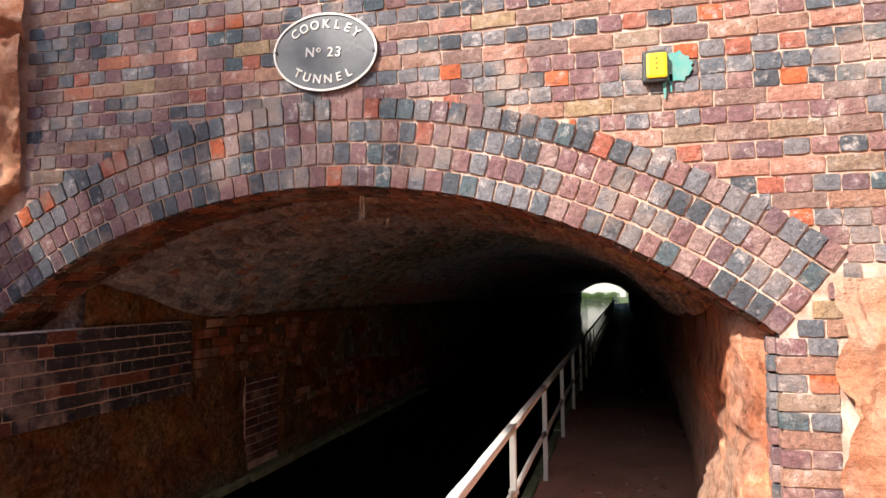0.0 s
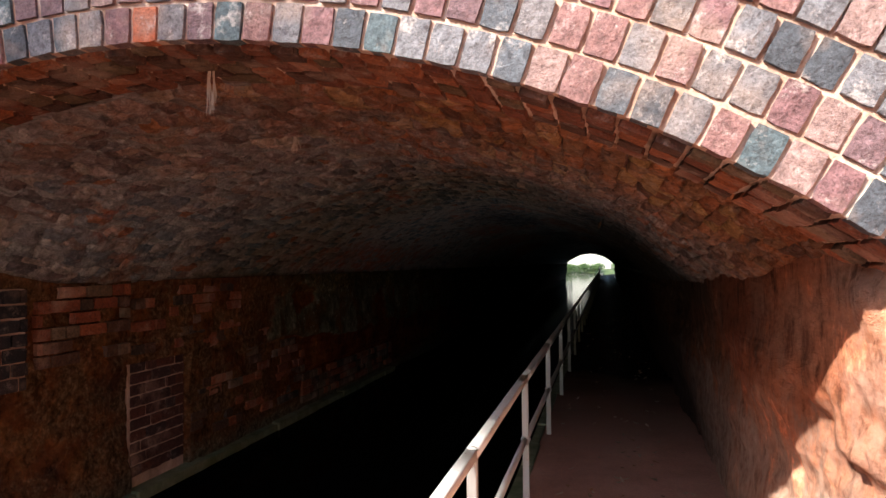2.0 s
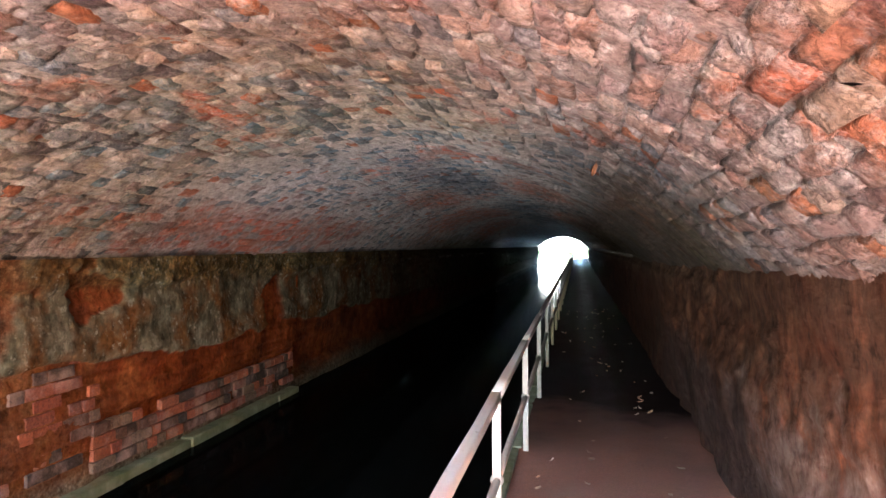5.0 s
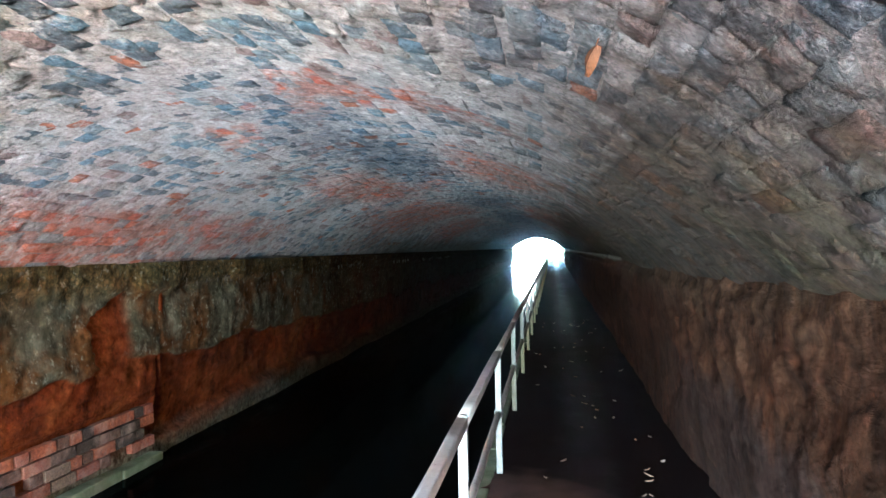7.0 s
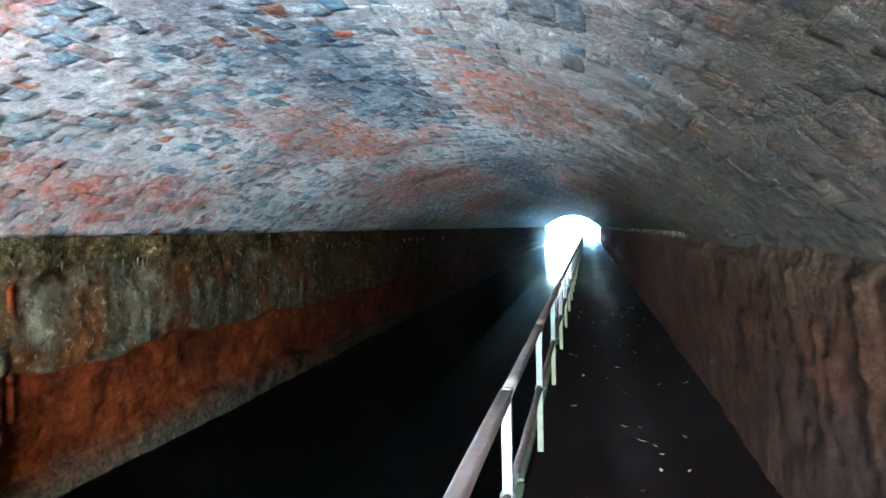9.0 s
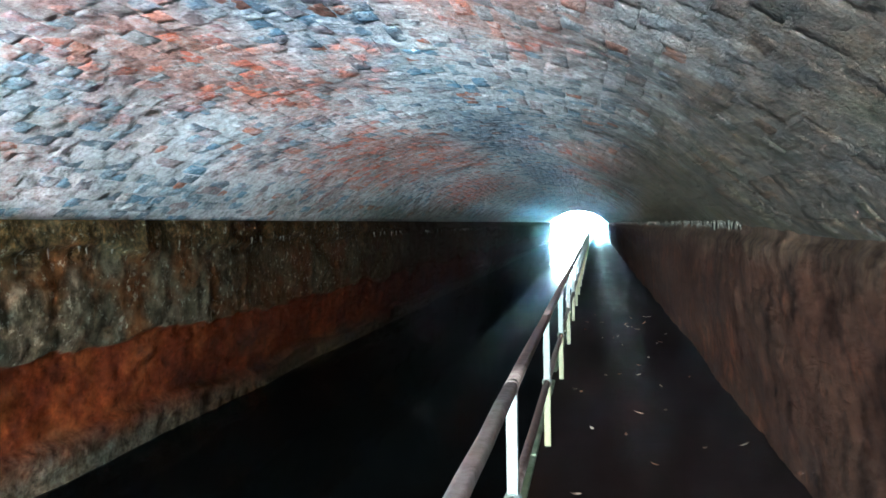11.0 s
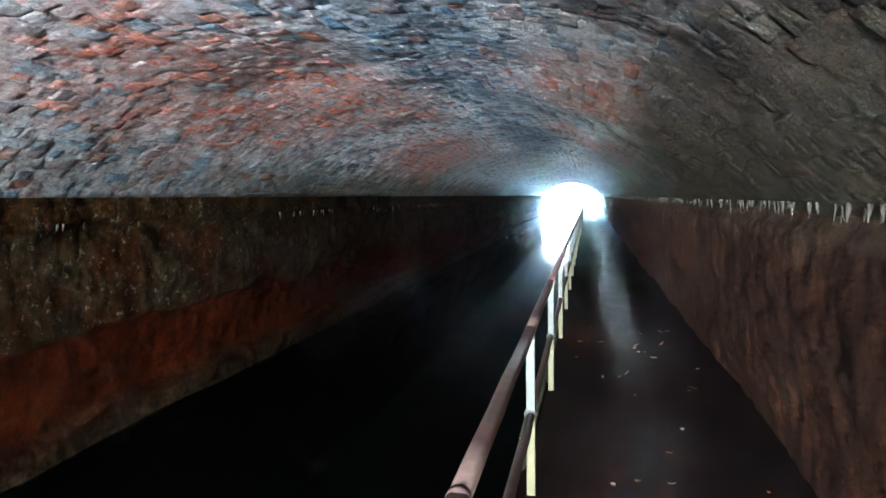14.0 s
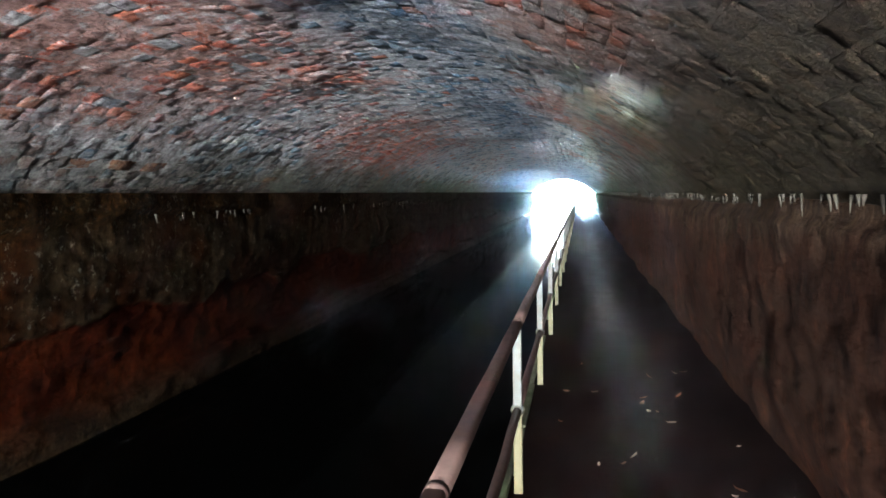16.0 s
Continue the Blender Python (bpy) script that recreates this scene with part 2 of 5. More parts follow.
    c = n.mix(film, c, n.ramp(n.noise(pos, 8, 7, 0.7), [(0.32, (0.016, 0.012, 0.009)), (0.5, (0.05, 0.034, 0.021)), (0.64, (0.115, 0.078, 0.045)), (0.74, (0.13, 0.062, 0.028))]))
    bloom = n.maths("MULTIPLY", n.maths("SUBTRACT", 1.0, film), n.mask(n.noise(pos, 12, 9, 0.78, stretch=(1, 0.7, 1)), 0.50, 0.62))
    c = n.mix(n.maths("MULTIPLY", bloom, n.maths("SUBTRACT", 0.7, n.maths("MULTIPLY", mouth, 0.5))), c, (0.74, 0.78, 0.80))
    pits = n.mask(n.noise(pos, 15, 8, 0.75), 0.46, 0.36)
    c = n.mix(n.maths("MULTIPLY", pits, 0.75), c, n.mix(1.0, c, (0.32, 0.33, 0.36), "MULTIPLY"))
    moss = n.maths("MULTIPLY", n.mask(n.noise(pos, 1.7, 6, 0.7), 0.52, 0.66), n.mask(z, 2.05, 1.5))
    c = n.mix(n.maths("MULTIPLY", moss, 0.42), c, (0.17, 0.17, 0.08))
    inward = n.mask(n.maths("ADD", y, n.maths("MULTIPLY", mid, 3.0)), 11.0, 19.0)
    # dark olive band at the foot, stronger further in
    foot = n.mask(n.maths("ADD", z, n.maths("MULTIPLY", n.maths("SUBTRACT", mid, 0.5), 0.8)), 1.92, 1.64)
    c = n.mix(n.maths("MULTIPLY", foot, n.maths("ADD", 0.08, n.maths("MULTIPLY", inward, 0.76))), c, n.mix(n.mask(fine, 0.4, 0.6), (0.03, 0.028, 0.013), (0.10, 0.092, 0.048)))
    # darker brown on the towpath side ahead of the far stretch
    c = n.mix(n.maths("MULTIPLY", n.maths("MULTIPLY", n.maths("SUBTRACT", inward, far_stretch), side), 0.9), c, n.mix(1.0, c, (0.38, 0.27, 0.18), "MULTIPLY"))
    c = n.mix(n.mask(fine, 0.34, 0.60), n.mix(1.0, c, (0.5, 0.48, 0.47), "MULTIPLY"), c)
    flakes = n.noise(pos, 46, 9, 0.78)
    c = n.mix(n.maths("MULTIPLY", n.mask(flakes, 0.52, 0.66), 0.5), c, n.mix(1.0, c, (1.7, 1.7, 1.7), "MULTIPLY"))
    c = n.mix(n.mask(flakes, 0.46, 0.34), c, n.mix(1.0, c, (0.36, 0.34, 0.34), "MULTIPLY"))
    # dark clefts between the flakes, deepest in the crumbled first stretch
    split = n.maths("ABSOLUTE", n.maths("SUBTRACT", n.noise(pos, 17, 5, 0.62, 0.6), 0.5))
    cleft = n.maths("MULTIPLY", n.mask(split, 0.030, 0.006), n.mask(fine, 0.38, 0.52))
    cleft = n.maths("MULTIPLY", cleft, n.maths("ADD", 0.10, n.maths("MULTIPLY", 0.32, n.mask(y, 8.5, 5.5))))
    c = n.mix(cleft, c, n.mix(1.0, c, (0.14, 0.12, 0.12), "MULTIPLY"))
    # olive tone plus interior dimness painted on the water side of the first stretch
    olive_dim = n.maths("MULTIPLY", n.mask(n.maths("ADD", y, mid), 2.6, 4.4), n.mask(n.maths("ADD", y, mid), 7.0, 5.6))
    olive_dim = n.maths("MULTIPLY", olive_dim, n.mask(n.maths("ADD", x, mid), 1.0, 0.2))
    c = n.mix(n.maths("MULTIPLY", olive_dim, n.ramp(n.noise(pos, 5, 7, 0.7), [(0.35, (0.95,) * 3), (0.65, (0.5,) * 3)])), c, n.mix(1.0, c, (0.62, 0.52, 0.34), "MULTIPLY"))
    wet_dim = n.mask(n.noise(pos, 2.2, 5, 0.6), 0.4, 0.7)
    height = n.maths("SUBTRACT", n.maths("ADD", n.maths("MULTIPLY", fine, 0.6), n.noise(pos, 55, 7, 0.7)), n.maths("MULTIPLY", cleft, 0.5))
    return n.finish(c, n.mix(n.maths("MULTIPLY", far_stretch, 0.5), n.ramp(wet_dim, [(0.0, (0.75,) * 3), (1.0, (0.42,) * 3)]), (0.48, 0.48, 0.48)), height, 1.0, 0.022, spec=0.14)


mat_vault = vault_material()


def rock_material(name, a, b, c, streak=(0.25, 0.20, 0.17), amount=0.6, low=None):
    """Soft red sandstone with weathered crust and run-down streaks."""
    n = Nodes(name)
    pos = n.position()
    if low:
        mp = n.add("Mapping")
        mp.inputs["Scale"].default_value = (1.0, 0.42, 1.0)
        n.link(pos, mp.inputs["Vector"])
        pos = mp.outputs[0]
    big = n.noise(pos, 1.6, 7, 0.65)
    col = n.ramp(big, [(0.3, a), (0.5, b), (0.7, c)])
    runs = n.noise(pos, 2.6, 8, 0.72, stretch=(1.5, 1.5, 0.7))
    col = n.mix(n.maths("MULTIPLY", n.mask(runs, 0.48, 0.64), amount), col, streak)
    fine = n.noise(pos, 26, 9, 0.75)
    col = n.mix(n.mask(fine, 0.3, 0.65), n.mix(1.0, col, (0.6, 0.56, 0.55), "MULTIPLY"), col)
    if low:
        # damp brown further in, with the tunnel's dimness put into the colour
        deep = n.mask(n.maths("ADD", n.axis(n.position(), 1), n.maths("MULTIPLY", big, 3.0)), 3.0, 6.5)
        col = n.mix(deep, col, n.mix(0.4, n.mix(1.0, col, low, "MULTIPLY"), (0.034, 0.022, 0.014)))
        streaks = n.noise(n.position(), 2.3, 9, 0.76, stretch=(1.0, 1.25, 0.7))
        col = n.mix(n.maths("MULTIPLY", n.mask(streaks, 0.48, 0.38), 0.75), col, n.mix(1.0, col, (0.25, 0.21, 0.2), "MULTIPLY"))
        col = n.mix(n.maths("MULTIPLY", n.mask(streaks, 0.54, 0.66), 0.8), col, n.mix(1.0, col, (2.8, 2.5, 2.25), "MULTIPLY"))
        flecks = n.noise(n.position(), 14, 8, 0.75, stretch=(1.0, 1.0, 0.6))
        col = n.mix(n.mask(flecks, 0.46, 0.34), col, n.mix(1.0, col, (0.4, 0.37, 0.36), "MULTIPLY"))
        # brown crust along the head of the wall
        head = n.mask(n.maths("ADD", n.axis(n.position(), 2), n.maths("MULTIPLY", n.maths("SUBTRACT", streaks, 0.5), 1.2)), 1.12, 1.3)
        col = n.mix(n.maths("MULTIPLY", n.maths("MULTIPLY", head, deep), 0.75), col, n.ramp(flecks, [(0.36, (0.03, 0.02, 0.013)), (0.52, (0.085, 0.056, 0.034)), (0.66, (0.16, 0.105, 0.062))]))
        # tan crust over lilac-grey stone between the mouth and the dark stretch
        mid_y = n.maths("MULTIPLY", deep, n.mask(n.maths("ADD", n.axis(n.position(), 1), n.maths("MULTIPLY", big, 3.0)), 11.5, 8.5))
        crustline = n.mask(n.maths("ADD", n.axis(n.position(), 2), n.maths("MULTIPLY", n.maths("SUBTRACT", streaks, 0.5), 0.9)), 0.70, 0.86)
        tan = n.ramp(flecks, [(0.34, (0.028, 0.015, 0.010)), (0.5, (0.09, 0.044, 0.024)), (0.64, (0.18, 0.095, 0.052))])
        lilac = n.ramp(flecks, [(0.34, (0.035, 0.026, 0.024)), (0.5, (0.075, 0.056, 0.052)), (0.66, (0.15, 0.12, 0.112))])
        col = n.mix(n.maths("MULTIPLY", mid_y, 0.42), col, n.mix(crustline, lilac, tan))
        # shade under the springing of the first metres, darkened into the stone
        soot_shade = n.mask(n.maths("ADD", n.axis(n.position(), 2), n.maths("MULTIPLY", n.maths("SUBTRACT", big, 0.5), 1.2)), 0.78, 1.05)
        soot_shade = n.maths("MULTIPLY", soot_shade, n.maths("MULTIPLY", n.mask(n.axis(n.position(), 1), 0.7, 1.6), n.maths("SUBTRACT", 1.0, deep)))
        col = n.mix(n.maths("MULTIPLY", soot_shade, 0.85), col, n.mix(1.0, col, (0.45, 0.38, 0.34), "MULTIPLY"))
        # scoured stone low down near the mouth
        zz, yy = n.axis(n.position(), 2), n.axis(n.position(), 1)
        bare = n.mask(n.maths("ADD", zz, n.maths("MULTIPLY", n.maths("SUBTRACT", streaks, 0.5), 2.2)), 0.95, 0.6)
        bare = n.maths("MULTIPLY", bare, n.mask(n.maths("ADD", yy, n.maths("MULTIPLY", streaks, 2.0)), 6.2, 4.4))
        bare = n.maths("MULTIPLY", bare, n.mask(yy, 0.3, 0.9))
        col = n.mix(n.maths("MULTIPLY", bare, 0.6), col, n.ramp(flecks, [(0.36, (0.26, 0.16, 0.12)), (0.55, (0.50, 0.37, 0.29)), (0.68, (0.60, 0.48, 0.40))]))
    height = n.maths("ADD", fine, n.maths("MULTIPLY", n.noise(pos, 7, 8, 0.7), 1.6))
    return n.finish(col, 0.92 if low else 0.88, height, 1.0, 0.032 if low else 0.026, spec=0.12 if low else 0.3)


mat_rock = rock_material("red_sandstone", (0.50, 0.18, 0.085), (0.64, 0.31, 0.18), (0.72, 0.46, 0.32), (0.66, 0.50, 0.40), 0.6)
mat_rock_in = rock_material("damp_dimmed_rock", (0.48, 0.15, 0.08), (0.66, 0.26, 0.135), (0.60, 0.36, 0.25), (0.62, 0.48, 0.39), 0.45, (0.12, 0.095, 0.075))


def left_wall_material():
    """Grey render on brick, broken away to red in a band above the water."""
    n = Nodes("rendered_wall")
    pos = n.position()
    y, z = n.axis(pos, 1), n.axis(pos, 2)
    edge = n.noise(pos, 1.5, 7, 0.7, stretch=(1, 0.6, 1))
    runs = n.noise(pos, 3.4, 8, 0.72, stretch=(1.4, 1.6, 1.0))
    fine = n.noise(pos, 26, 9, 0.74)
    grey = n.ramp(runs, [(0.32, (0.055, 0.05, 0.03)), (0.5, (0.135, 0.135, 0.088)), (0.66, (0.27, 0.275, 0.20))])
    brown = n.mix(n.mask(n.noise(pos, 2.1, 5, 0.6), 0.46, 0.6), grey, (0.15, 0.075, 0.025))
    red = n.ramp(n.noise(pos, 2.4, 7, 0.65), [(0.32, (0.075, 0.020, 0.010)), (0.5, (0.19, 0.046, 0.012)), (0.62, (0.27, 0.085, 0.022)), (0.74, (0.13, 0.06, 0.035))])
    skin = n.add("Attribute")
    skin.attribute_name = "skin"
    sooty = n.maths("MULTIPLY", n.mask(n.maths("ADD", y, n.maths("MULTIPLY", edge, 1.5)), 6.2, 4.6), n.mask(n.noise(pos, 3.3, 7, 0.7), 0.40, 0.56))
    red = n.mix(n.maths("MULTIPLY", sooty, 0.7), n.mix(n.mask(y, 6.0, 4.5), red, n.mix(1.0, red, (1.0, 1.5, 2.1), "MULTIPLY")), n.ramp(fine, [(0.35, (0.05, 0.034, 0.02)), (0.5, (0.13, 0.09, 0.05)), (0.65, (0.27, 0.21, 0.13))]))
    c = n.mix(n.mask(skin.outputs["Fac"], 0.25, 0.7), red, brown)
    # mossy crust along the head of the wall
    crown = n.mask(n.maths("ADD", z, n.maths("MULTIPLY", n.maths("SUBTRACT", runs, 0.5), 0.6)), 1.20, 1.32)
    crown = n.maths("MULTIPLY", crown, n.mask(y, 4.0, 6.0))
    c = n.mix(n.maths("MULTIPLY", crown, 0.8), c, n.ramp(fine, [(0.36, (0.025, 0.022, 0.008)), (0.52, (0.11, 0.095, 0.035)), (0.64, (0.26, 0.17, 0.06))]))
    slime = n.mask(n.maths("ADD", z, n.maths("MULTIPLY", edge, 0.35)), 0.32, 0.12)
    c = n.mix(n.maths("MULTIPLY", slime, 0.8), c, n.ramp(fine, [(0.35, (0.05, 0.06, 0.04)), (0.6, (0.16, 0.19, 0.14))]))
    c = n.mix(n.mask(fine, 0.3, 0.62), n.mix(1.0, c, (0.5, 0.48, 0.46), "MULTIPLY"), c)
    # tunnel dimness put into the wall colour with distance from the mouth
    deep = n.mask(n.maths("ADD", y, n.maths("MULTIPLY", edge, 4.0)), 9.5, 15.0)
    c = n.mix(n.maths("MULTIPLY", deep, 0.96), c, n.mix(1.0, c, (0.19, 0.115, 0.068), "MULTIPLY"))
    # pale lichen-like flecks on what is left of the render
    fleck = n.maths("MULTIPLY", n.mask(n.noise(pos, 17, 8, 0.72), 0.57, 0.64), n.mask(skin.outputs["Fac"], 0.1, 0.8))
    c = n.mix(n.maths("MULTIPLY", fleck, n.maths("SUBTRACT", 0.75, n.maths("MULTIPLY", deep, 0.45))), c, (0.30, 0.31, 0.24))
    crust = n.noise(pos, 11, 9, 0.75, stretch=(1, 1.2, 0.8))
    c = n.mix(n.maths("MULTIPLY", n.mask(crust, 0.47, 0.36), 0.8), c, n.mix(1.0, c, (0.30, 0.27, 0.24), "MULTIPLY"))
    c = n.mix(n.maths("MULTIPLY", n.mask(crust, 0.55, 0.66), 0.6), c, n.mix(1.0, c, (2.0, 1.95, 1.8), "MULTIPLY"))
    # second step of that painted dimness, past sixteen metres
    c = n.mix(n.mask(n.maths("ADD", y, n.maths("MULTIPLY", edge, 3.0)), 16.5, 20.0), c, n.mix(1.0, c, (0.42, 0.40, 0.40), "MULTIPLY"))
    height = n.maths("ADD", n.maths("MULTIPLY", runs, 0.9), n.maths("ADD", fine, n.maths("MULTIPLY", crust, 1.2)))
    return n.finish(c, 0.95, height, 1.0, 0.020, spec=0.04)


mat_left = left_wall_material()


def path_material():
    n = Nodes("worn_path")
    pos = n.position()
    c = n.ramp(n.noise(pos, 1.4, 7, 0.65), [(0.3, (0.32, 0.17, 0.125)), (0.55, (0.42, 0.225, 0.17)), (0.75, (0.44, 0.27, 0.21))])
    grit = n.noise(pos, 70, 7, 0.75)
    c = n.mix(n.mask(grit, 0.42, 0.66), c, n.mix(1.0, c, (1.35, 1.25, 1.2), "MULTIPLY"))
    # dimness of the inner tunnel is multiplied into the path colour here
    wet_dim = n.mask(n.maths("ADD", n.axis(pos, 1), n.maths("MULTIPLY", n.noise(pos, 0.7, 4, 0.6), 4.0)), 6.2, 10.0)
    c = n.mix(wet_dim, c, n.mix(1.0, c, (0.022, 0.020, 0.0205), "MULTIPLY"))
    damp = n.mask(n.noise(pos, 0.8, 5, 0.6), 0.4, 0.65)
    # a wet film down the trodden middle
    off = n.maths("ABSOLUTE", n.maths("SUBTRACT", n.maths("ADD", n.axis(pos, 0), n.maths("MULTIPLY", n.noise(pos, 0.6, 4, 0.6), 0.3)), 0.78))
    film = n.mask(off, 0.30, 0.08)
    return n.finish(c, n.mix(wet_dim, n.ramp(damp, [(0.0, (0.9,) * 3), (1.0, (0.65,) * 3)]), n.mix(film, (0.95, 0.95, 0.95), n.ramp(damp, [(0.0, (0.70,) * 3), (1.0, (0.58,) * 3)]))), n.maths("ADD", grit, n.noise(pos, 9, 6, 0.6)), 0.7, 0.010, spec=0.05)


mat_path = path_material()


def water_material():
    n = Nodes("canal_water")
    pos = n.position()
    h = n.noise(pos, 3.0, 3, 0.5)
    n.bsdf.inputs["IOR"].default_value = 1.06
    return n.finish((0.0015, 0.0017, 0.0015), 0.08, h, 0.03, 0.02, spec=0.2)


mat_water = water_material()


def rail_material(pale, worn, rust, name, low=None):
    """Pale paint by the mouth, browner and darker further in."""
    n = Nodes(name)
    pos = n.position()
    chips = n.noise(pos, 17, 9, 0.75)
    inner = n.mask(n.maths("ADD", n.axis(pos, 1), n.maths("MULTIPLY", chips, 5.0)), 7.5, 13.0)
    c = n.mix(n.mask(chips, 0.62, 0.66), pale, (0.22, 0.15, 0.12))
    c = n.mix(inner, c, n.mix(n.mask(chips, 0.4, 0.7), worn, rust))
    if low:
        foot = n.maths("MULTIPLY", n.mask(n.axis(pos, 2), 0.42, 0.38), n.mask(n.axis(pos, 1), 9.0, 11.0))
        c = n.mix(n.maths("MULTIPLY", foot, 0.85), c, low)
    return n.finish(c, 0.55, chips, 0.5, 0.004)


mat_rail = rail_material((0.70, 0.67, 0.63), (0.17, 0.105, 0.085), (0.10, 0.065, 0.055), "worn_rail_paint")
# posts: the weaker light further in is put into these inner colours
mat_post = rail_material((0.42, 0.41, 0.38), (0.14, 0.15, 0.14), (0.10, 0.10, 0.06), "worn_post_paint", (0.15, 0.13, 0.045))


def plain_material(name, a, b, scale, rough, strength=0.4, metal=0.0):
    n = Nodes(name)
    pos = n.position()
    f = n.noise(pos, scale, 7, 0.65)
    return n.finish(n.mix(n.mask(f, 0.35, 0.65), a, b), rough, n.noise(pos, scale * 6, 6, 0.7), strength, 0.006, metal)


mat_plaque = plain_material("black_plaque_paint", (0.045, 0.047, 0.05), (0.085, 0.085, 0.088), 7, 0.45)
mat_letters = plain_material("cream_letter_paint", (0.66, 0.62, 0.55), (0.76, 0.73, 0.67), 20, 0.6, 0.2)
mat_yellow = plain_material("yellow_reflector", (0.80, 0.50, 0.01), (0.86, 0.58, 0.02), 12, 0.4, 0.2)
mat_black = plain_material("black_rubber", (0.02, 0.02, 0.02), (0.04, 0.04, 0.04), 14, 0.6)
mat_teal = plain_material("teal_patch", (0.05, 0.30, 0.27), (0.16, 0.30, 0.26), 18, 0.8)
mat_earth = plain_material("earth", (0.13, 0.09, 0.06), (0.10, 0.12, 0.05), 1.2, 0.95)
mat_turf = plain_material("rough_turf", (0.06, 0.10, 0.025), (0.11, 0.12, 0.05), 1.5, 0.95)
mat_kerb = plain_material("wet_kerb_stone", (0.09, 0.11, 0.045), (0.20, 0.22, 0.14), 6, 0.7, 0.7)
mat_house = plain_material("white_render", (0.34, 0.33, 0.29), (0.40, 0.39, 0.35), 1.0, 0.8)
mat_glass = plain_material("dark_window_glass", (0.03, 0.035, 0.04), (0.05, 0.055, 0.06), 2, 0.08, 0.0)
mat_slate = plain_material("grey_slate", (0.13, 0.13, 0.14), (0.19, 0.19, 0.2), 5, 0.7)
mat_render = plain_material("weathered_lime_render", (0.44, 0.38, 0.32), (0.60, 0.52, 0.45), 9, 0.9, 0.8)


def leaf_material(name, stops):
    n = Nodes(name)
    pick = n.add("NewGeometry").outputs["Random Per Island"]
    return n.finish(n.ramp(pick, stops), 0.6)


mat_foliage = leaf_material("green_leaves", [(0.0, (0.02, 0.05, 0.008)), (0.5, (0.04, 0.09, 0.012)), (1.0, (0.075, 0.13, 0.025))])
mat_fallen = leaf_material("fallen_leaf", [(0.0, (0.25, 0.17, 0.10)), (0.4, (0.42, 0.33, 0.24)), (0.7, (0.34, 0.15, 0.065)), (1.0, (0.13, 0.08, 0.05))])

# ---- the tunnel: section and levels ----
LENGTH = 59.0
WATER = -0.13
VX, VAPEX, VR = -0.80, 2.28, 2.97            # lining: middle, crown, radius
VZ = VAPEX - VR
VHALF = math.asin(2.06 / VR)
AX, AAPEX, AR = -0.93, 2.27, 3.75            # arch on the face
AZ = AAPEX - AR
COURSE = 0.0855


def vault_place(s, y, inward):
    """s: angle from the crown, to the towpath side; inward: metres out of the lining."""
    r = VR - inward
    x, z = VX + r * np.sin(s), VZ + r * np.cos(s)
    # the lining takes up the flatter curve of the arch behind the face, and hangs lower over the towpath
    flare = ease((1.9 - y) / 1.48)
    z = z + flare * (arch_z(x) - lining_z(x))
    return x, y, z - 0.07 * ease((s - 0.35) / 0.4) * ease((y - 2.5) / 4.0)


def ease(f):
    f = np.clip(f, 0, 1)
    return f * f * (3 - 2 * f)


def arch_z(x):
    return AZ + np.sqrt(np.maximum(AR * AR - (x - AX) ** 2, 0.01))


def lining_z(x):
    return VZ + np.sqrt(np.maximum(VR * VR - (x - VX) ** 2, 0.01))


def wall_head(side, y):
    """Level at which a side wall meets the lining."""
    return vault_place(np.full_like(y, side * VHALF), y, 0.0)[2]


def swell(s, y):
    """Slow unevenness of the old lining."""
    p = np.stack([s * 2.2, y * 0.45, np.zeros_like(s)], 1)
    return 0.045 * rough_noise(p, 3, 11)


